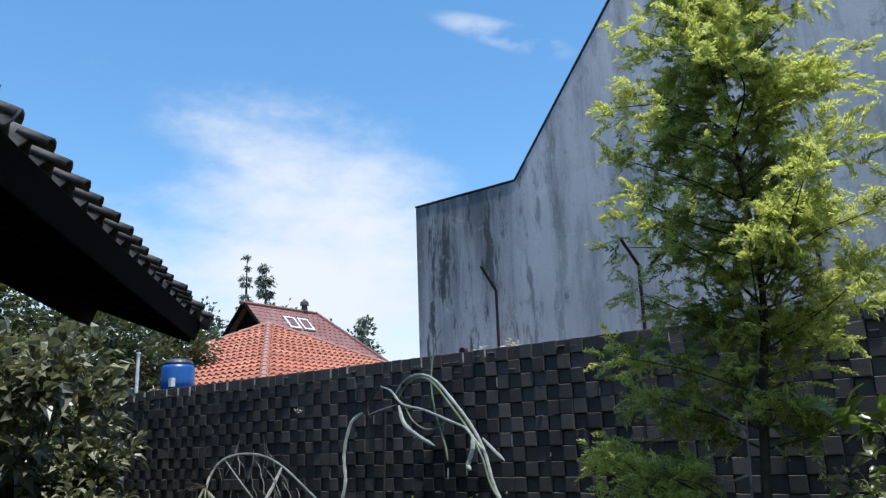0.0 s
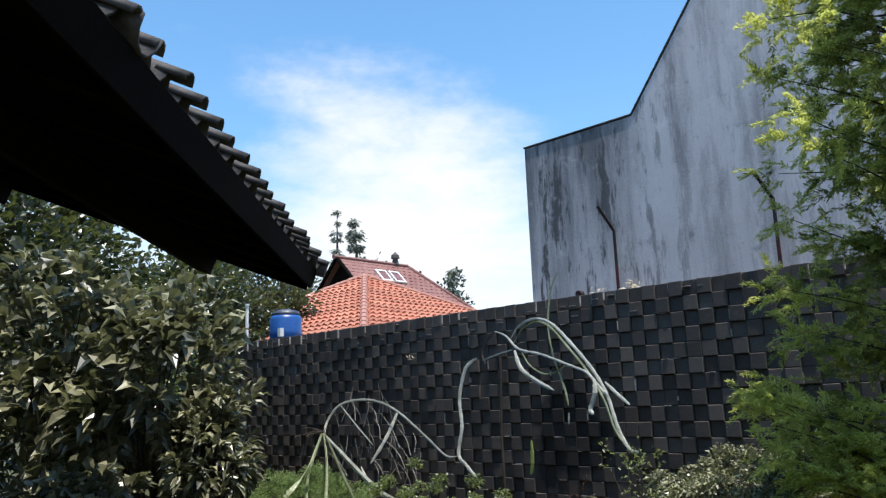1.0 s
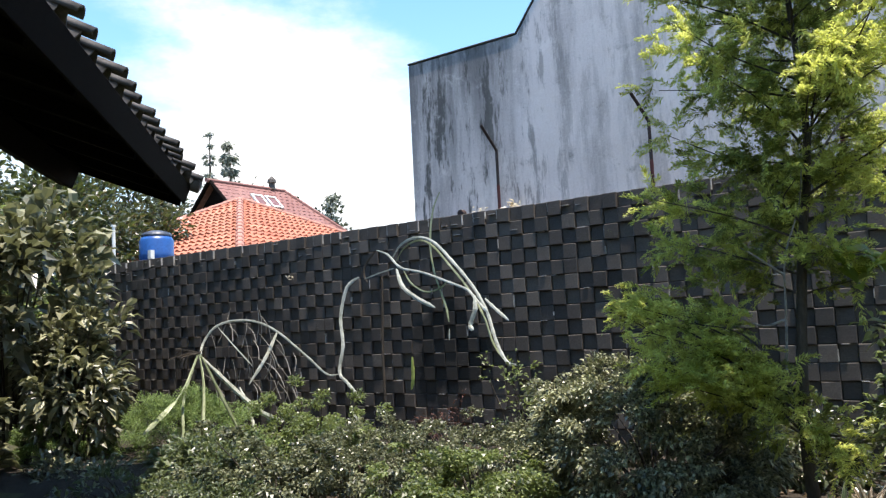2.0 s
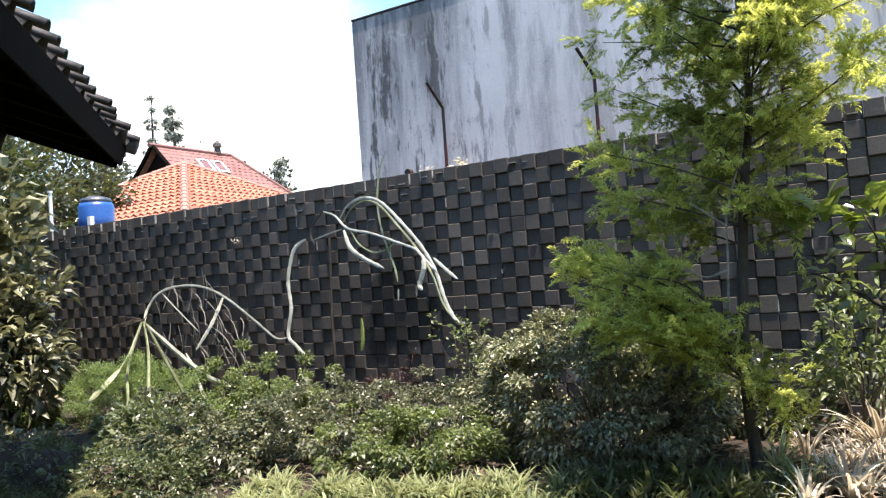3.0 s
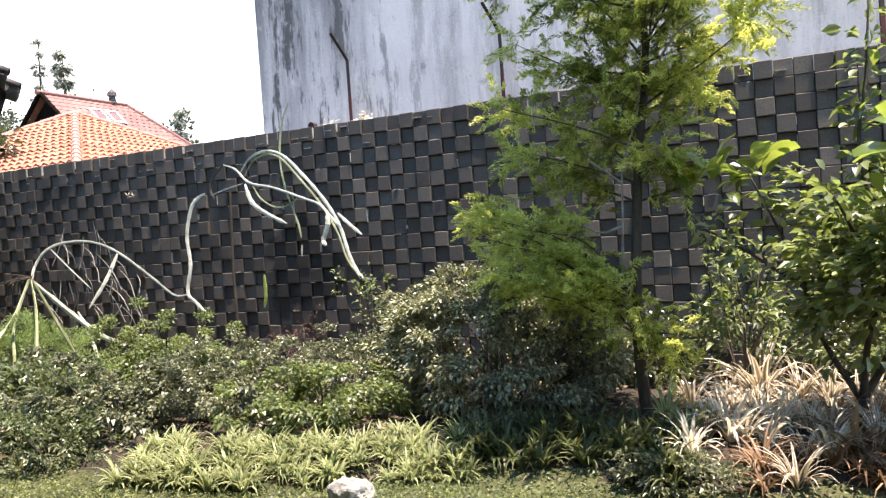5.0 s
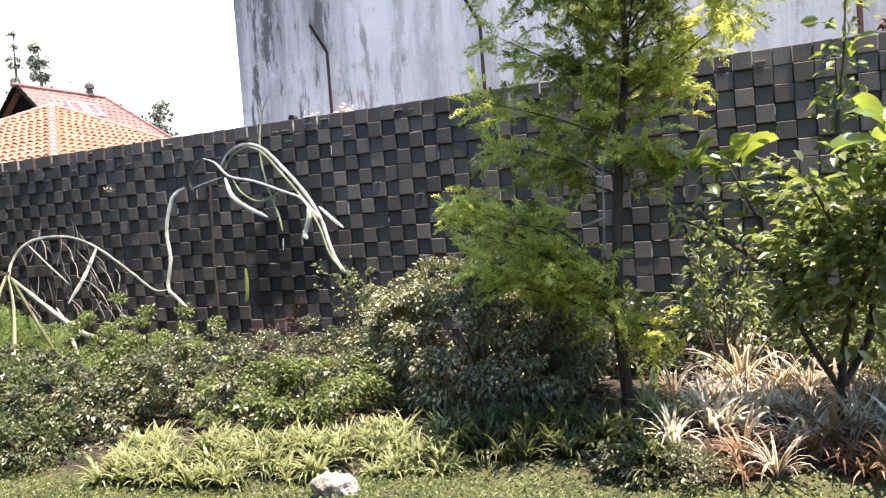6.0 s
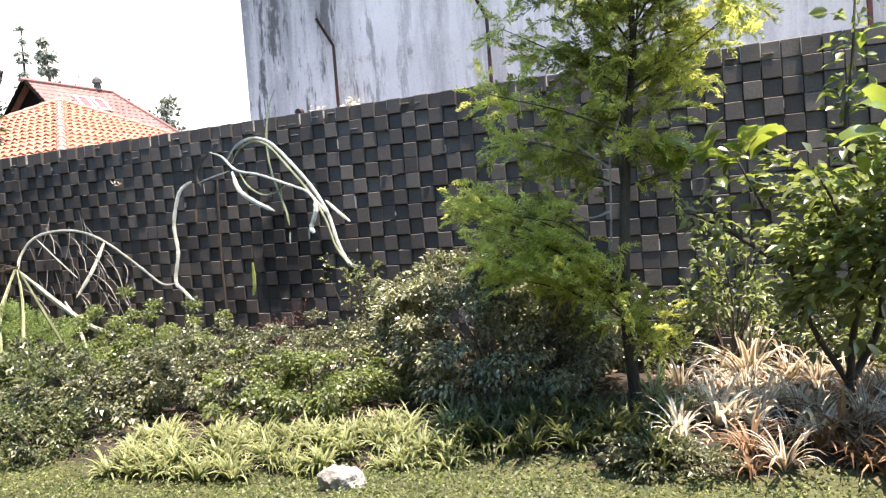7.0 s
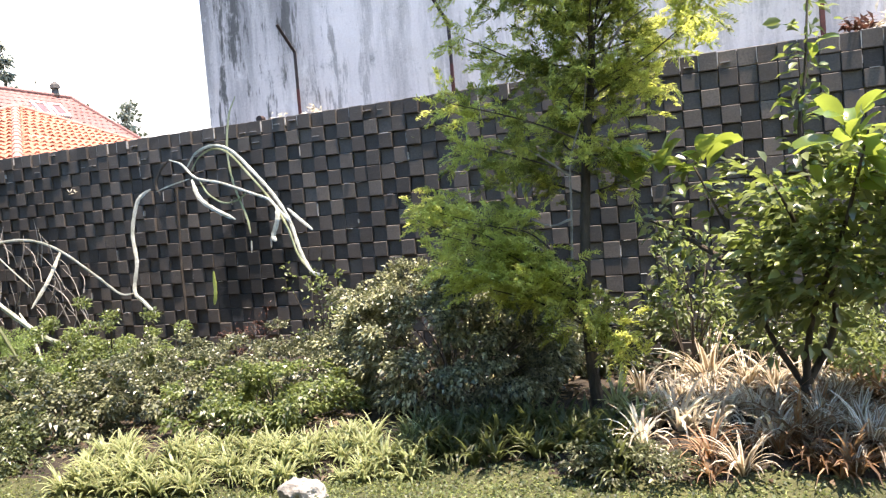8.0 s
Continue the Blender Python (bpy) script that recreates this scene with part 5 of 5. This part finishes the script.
# ---- spider plants, rock, grass ----
def strap_plant(name, label, seed, count, length, materials, group):
    ob = thing(name, (0, 0, 0), label, "plant", group)
    r = np.random.default_rng(seed)
    v, f, which = [], [], []
    for k in range(count):
        a = r.uniform(0, 2 * math.pi)
        ln, w = length * r.uniform(0.6, 1.15), 0.011 * r.uniform(0.8, 1.3)
        lean = r.uniform(0.35, 1.35)
        out = np.array((math.cos(a), math.sin(a), 0))
        side = np.array((-math.sin(a), math.cos(a), 0))
        x, z = 0.015, 0.0
        ang = math.pi / 2 - lean * 0.5
        s = len(v)
        for i in range(6):
            t = i / 5
            ww = w * (1 - t ** 2.2) + 0.001
            c = out * x + np.array((0, 0, z))
            for q, lift in ((-1, 0.25), (-0.5, 0.0), (0.5, 0.0), (1, 0.25)):
                v.append(c + side * ww * q + np.array((0, 0, lift * ww)))
            x += math.cos(ang) * ln / 5
            z += math.sin(ang) * ln / 5
            ang -= lean * (0.25 + 0.5 * t)
        for i in range(5):
            for j in range(3):
                b = s + 4 * i + j
                f.append((b, b + 1, b + 5, b + 4))
                which.append(0 if j == 1 else 1)
    raw("leaves", v, f, materials, ob, which=which)
    return ob


def bed_z(x, y):
    edge = bed_edge(x)
    return 0.12 * min(1, max(0, (y - edge) / 0.35)) + 0.018 * noise.noise((1.3 * x, 1.3 * y, 0.2)) - 0.01


fresh = [strap_plant("spider_plant", "variegated spider plant with cream-edged arching leaves", s, 30, 0.26, [STRAP_GREEN, STRAP_CREAM], "spider plants edging the bed") for s in (1, 2, 3)]
dry = [strap_plant("strap_leaf_plant", "half-dry strap-leaved plant, bleached and brown", s, 30, 0.32, [PALE_STRAP, PALE_STRAP] if s == 4 else [DRY_STRAP, PALE_STRAP] if s == 5 else [DRY_STRAP, BROWN_STRAP], "dry strap-leaved plants") for s in (4, 5, 6)]
# shaded version of the strap plants: dark blade and edge alike
shady = [strap_plant("strap_leaf_plant", "strap-leaved plant coloured dark all over for shade", s, 26, 0.25, [STRAP_DARK, STRAP_DARK], "strap-leaved plants in the shade") for s in (7, 8, 9)]
place_rng = random.Random(3)
used = [False] * 9


def put_plant(kind, x, y, scale):
    ob = (fresh + dry + shady)[kind]
    m = pose(x, y, bed_z(x, y), place_rng.uniform(-8, 8), place_rng.uniform(-8, 8), place_rng.uniform(0, 360))
    if not used[kind]:
        used[kind] = True
        ob.scale = (scale, scale, scale)
        ob.matrix_basis = m @ Matrix.Scale(scale, 4)
    else:
        c = copy_thing(ob, m)
        c.scale = (scale, scale, scale)


for k in range(120):
    t = (k + place_rng.random()) / 120
    x = -3.95 + 2.1 * t
    put_plant(k % 3, x, bed_edge(x) + place_rng.uniform(0.0, 0.5), place_rng.uniform(0.5, 0.85))
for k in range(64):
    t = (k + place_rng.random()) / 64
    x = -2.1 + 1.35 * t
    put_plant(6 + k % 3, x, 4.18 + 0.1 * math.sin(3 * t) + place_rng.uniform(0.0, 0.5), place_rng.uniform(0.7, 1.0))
# palest plants only left of x = 0: a sun patch made by leaf colour
for k in range(84):
    x = place_rng.uniform(-0.85, 1.3)
    put_plant((3 + k % 2) if x < 0.0 else 4 + k % 2, x, place_rng.uniform(4.45, 5.9), place_rng.uniform(0.65, 1.1))

for k in range(34):
    x = place_rng.uniform(-0.35, 1.35)
    put_plant(5 if k % 4 else 4, x, bed_edge(x) + place_rng.uniform(0.12, 0.5), place_rng.uniform(0.55, 0.95))
put_plant(4, -0.42, 5.75, 1.7)
put_plant(1, -0.95, 5.15, 1.2)
put_plant(2, -0.75, 4.75, 1.2)

bm = bmesh.new()
bmesh.ops.create_icosphere(bm, subdivisions=4, radius=1.0)
for vert in bm.verts:
    c = vert.co
    k = 1 + 0.28 * noise.noise(c * 1.4 + Vector((3, 1, 2))) + 0.12 * noise.noise(c * 3.5) + 0.04 * noise.noise(c * 9)
    c = c * (k - 0.22 * abs(noise.noise(c * 2.1 + Vector((5, 7, 1)))))
    vert.co = Vector((c.x * 0.115, c.y * 0.09, max(c.z * 0.1, -0.03)))
rock = tagged(part("rock", bm, STONE), "pale rough rock at the edge of the lawn", "rock")
rock.location, rock.rotation_euler = (-2.36, 3.72, 0.028), (0, 0.1, 0.5)


def lawn_grass():
    r = np.random.default_rng(77)
    n = 90000
    x, y = r.uniform(-6.5, 2.2, n), r.uniform(2.6, 5.0, n)
    z = np.array([bed_z(a, b) for a, b in zip(x, y)]) + 0.005
    edge = np.array([bed_edge(a) for a in x]) + 0.05
    keep = y < edge + r.normal(size=n) * 0.08
    p = np.stack([x, y, z], 1)[keep]
    way = r.normal(size=p.shape) * 0.75 + (0, 0, 0.8)
    v, f = leaves(p, way, 0.022 + 0.035 * r.random(len(p)), 0.007, seed=8, full=False, droop=0.3)
    tagged(raw("grass", v, f, GRASS), "short trodden lawn grass blades", "grass", kind="stuff")
    n = 42000
    x, y = r.uniform(-6.5, 2.2, n), r.uniform(2.7, 4.9, n)
    keep = y < np.array([bed_edge(a) for a in x]) + 0.1 + r.normal(size=n) * 0.1
    keep &= np.array([noise.noise((2.2 * a, 2.2 * b, 4.0)) for a, b in zip(x, y)]) > r.normal(size=n) * 0.35 - 0.15
    x, y = x[keep], y[keep]
    p = np.stack([x, y, np.array([bed_z(a, b) for a, b in zip(x, y)]) + 0.012 + 0.03 * r.random(len(x))], 1)
    v, f = leaves(p, r.normal(size=p.shape) * (1, 1, 0.35), 0.018 + 0.022 * r.random(len(p)), 0.016, seed=18, full=False)
    tagged(raw("lawn_leaves", v, f, CLOVER), "small broad leaves growing through the lawn", "ground cover", kind="stuff")
    m = 6000
    p = np.stack([r.uniform(-6.0, 2.0, m), r.uniform(3.6, 6.9, m), np.full(m, 0.11)], 1)
    p = p[p[:, 1] > np.array([bed_edge(a) for a in p[:, 0]]) + 0.08]
    p[:, 2] = [bed_z(a, b) + 0.01 for a, b in p[:, :2]]
    m = len(p)
    v, f = leaves(p, r.normal(size=p.shape) * (1, 1, 0.3), 0.04 + 0.05 * r.random(m), 0.025, seed=9, full=False)
    tagged(raw("leaf_litter", v, f, DRY_STRAP), "fallen dry leaves on the bed soil", "leaf litter", kind="stuff")


lawn_grass()


# ---- the wall's stone blocks ----
def stone_blocks():
    r = random.Random(12)

    def block(depth, seed):
        q = random.Random(seed)
        bm = bmesh.new()
        h = TILE / 2 - 0.0025
        back = [bm.verts.new((sx * h, 0.0, sz * h)) for sx, sz in ((-1, -1), (1, -1), (1, 1), (-1, 1))]
        mid = [bm.verts.new((sx * h + q.uniform(-0.002, 0.001), -depth + 0.004, sz * h + q.uniform(-0.002, 0.001))) for sx, sz in ((-1, -1), (1, -1), (1, 1), (-1, 1))]
        g = h - 0.005
        front = [bm.verts.new((sx * g, -depth + q.uniform(-0.002, 0.002), sz * g)) for sx, sz in ((-1, -1), (1, -1), (1, 1), (-1, 1))]
        for a, b in ((back, mid), (mid, front)):
            for k in range(4):
                bm.faces.new((a[k], a[(k + 1) % 4], b[(k + 1) % 4], b[k]))
        bm.faces.new(front)
        bmesh.ops.recalc_face_normals(bm, faces=bm.faces[:])
        return mesh_of("stone_block", bm, TILE_ONE)

    proud = [block(d, i) for i, d in enumerate((0.036, 0.032, 0.041, 0.029))]
    flush = [block(d, 20 + i) for i, d in enumerate((0.008, 0.005, 0.011, 0.006))]
    for me in proud + flush:
        me.update()
    v, f = [], []
    rows = 17
    cols = int((WALL_X1 - WALL_X0) / TILE)
    for c in range(cols):
        x = WALL_X0 + TILE * (c + 0.5)
        col = round((x - TILE / 2 + 3.9) / TILE)
        for row in range(1, rows + 1):
            z = WALL_TOP - TILE * (row - 0.5)
            out = (col + row) % 2 == 0
            if r.random() < 0.05:
                out = not out
            me = r.choice(proud if out else flush)
            m = Matrix.Translation((x, WALL_Y + 0.002, z)) @ Matrix.Rotation(radians(r.uniform(-0.8, 0.8)), 4, "Y") @ Matrix.Rotation(radians(r.uniform(-0.7, 0.7)), 4, "Z")
            if -4.8 < x < -2.55 and row <= 10 or -0.75 < x < 0.9 and row <= 12:
                b = new("stone_block", me)
                b.parent = garden_wall
                b.matrix_local = m
            else:
                s = len(v)
                v += [tuple(m @ q.co) for q in me.vertices]
                f += [tuple(s + i for i in p.vertices) for p in me.polygons]
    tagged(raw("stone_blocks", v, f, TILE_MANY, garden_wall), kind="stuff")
    # squeezed-out pointing, pale, along some block edges
    bm = bmesh.new()
    for c in range(cols):
        x = WALL_X0 + TILE * c
        for row in range(rows):
            z = WALL_TOP - TILE * row
            if r.random() < (0.5 if row == 0 else 0.07):
                top = 0.0 if row == 0 else r.uniform(0.0, 0.05)
                box(bm, (x - 0.004, WALL_Y - r.uniform(0.02, 0.036), z - TILE + r.uniform(0.0, 0.06)), (x + 0.003, WALL_Y - 0.004, z - top - 0.014))
            if r.random() < (0.2 if row < 2 else 0.07):
                a = x + r.uniform(0.0, 0.06)
                zz = z - (0.016 if row == 0 else 0.0) - (r.uniform(0.03, 0.1) if row < 2 else 0.0)
                box(bm, (a, WALL_Y - r.uniform(0.03, 0.04), zz - 0.003), (a + r.uniform(0.04, 0.085), WALL_Y - 0.004, zz + 0.003))
    tagged(part("pointing", bm, POINTING, garden_wall, "pale mortar squeezed between blocks"), kind="stuff")


stone_blocks()
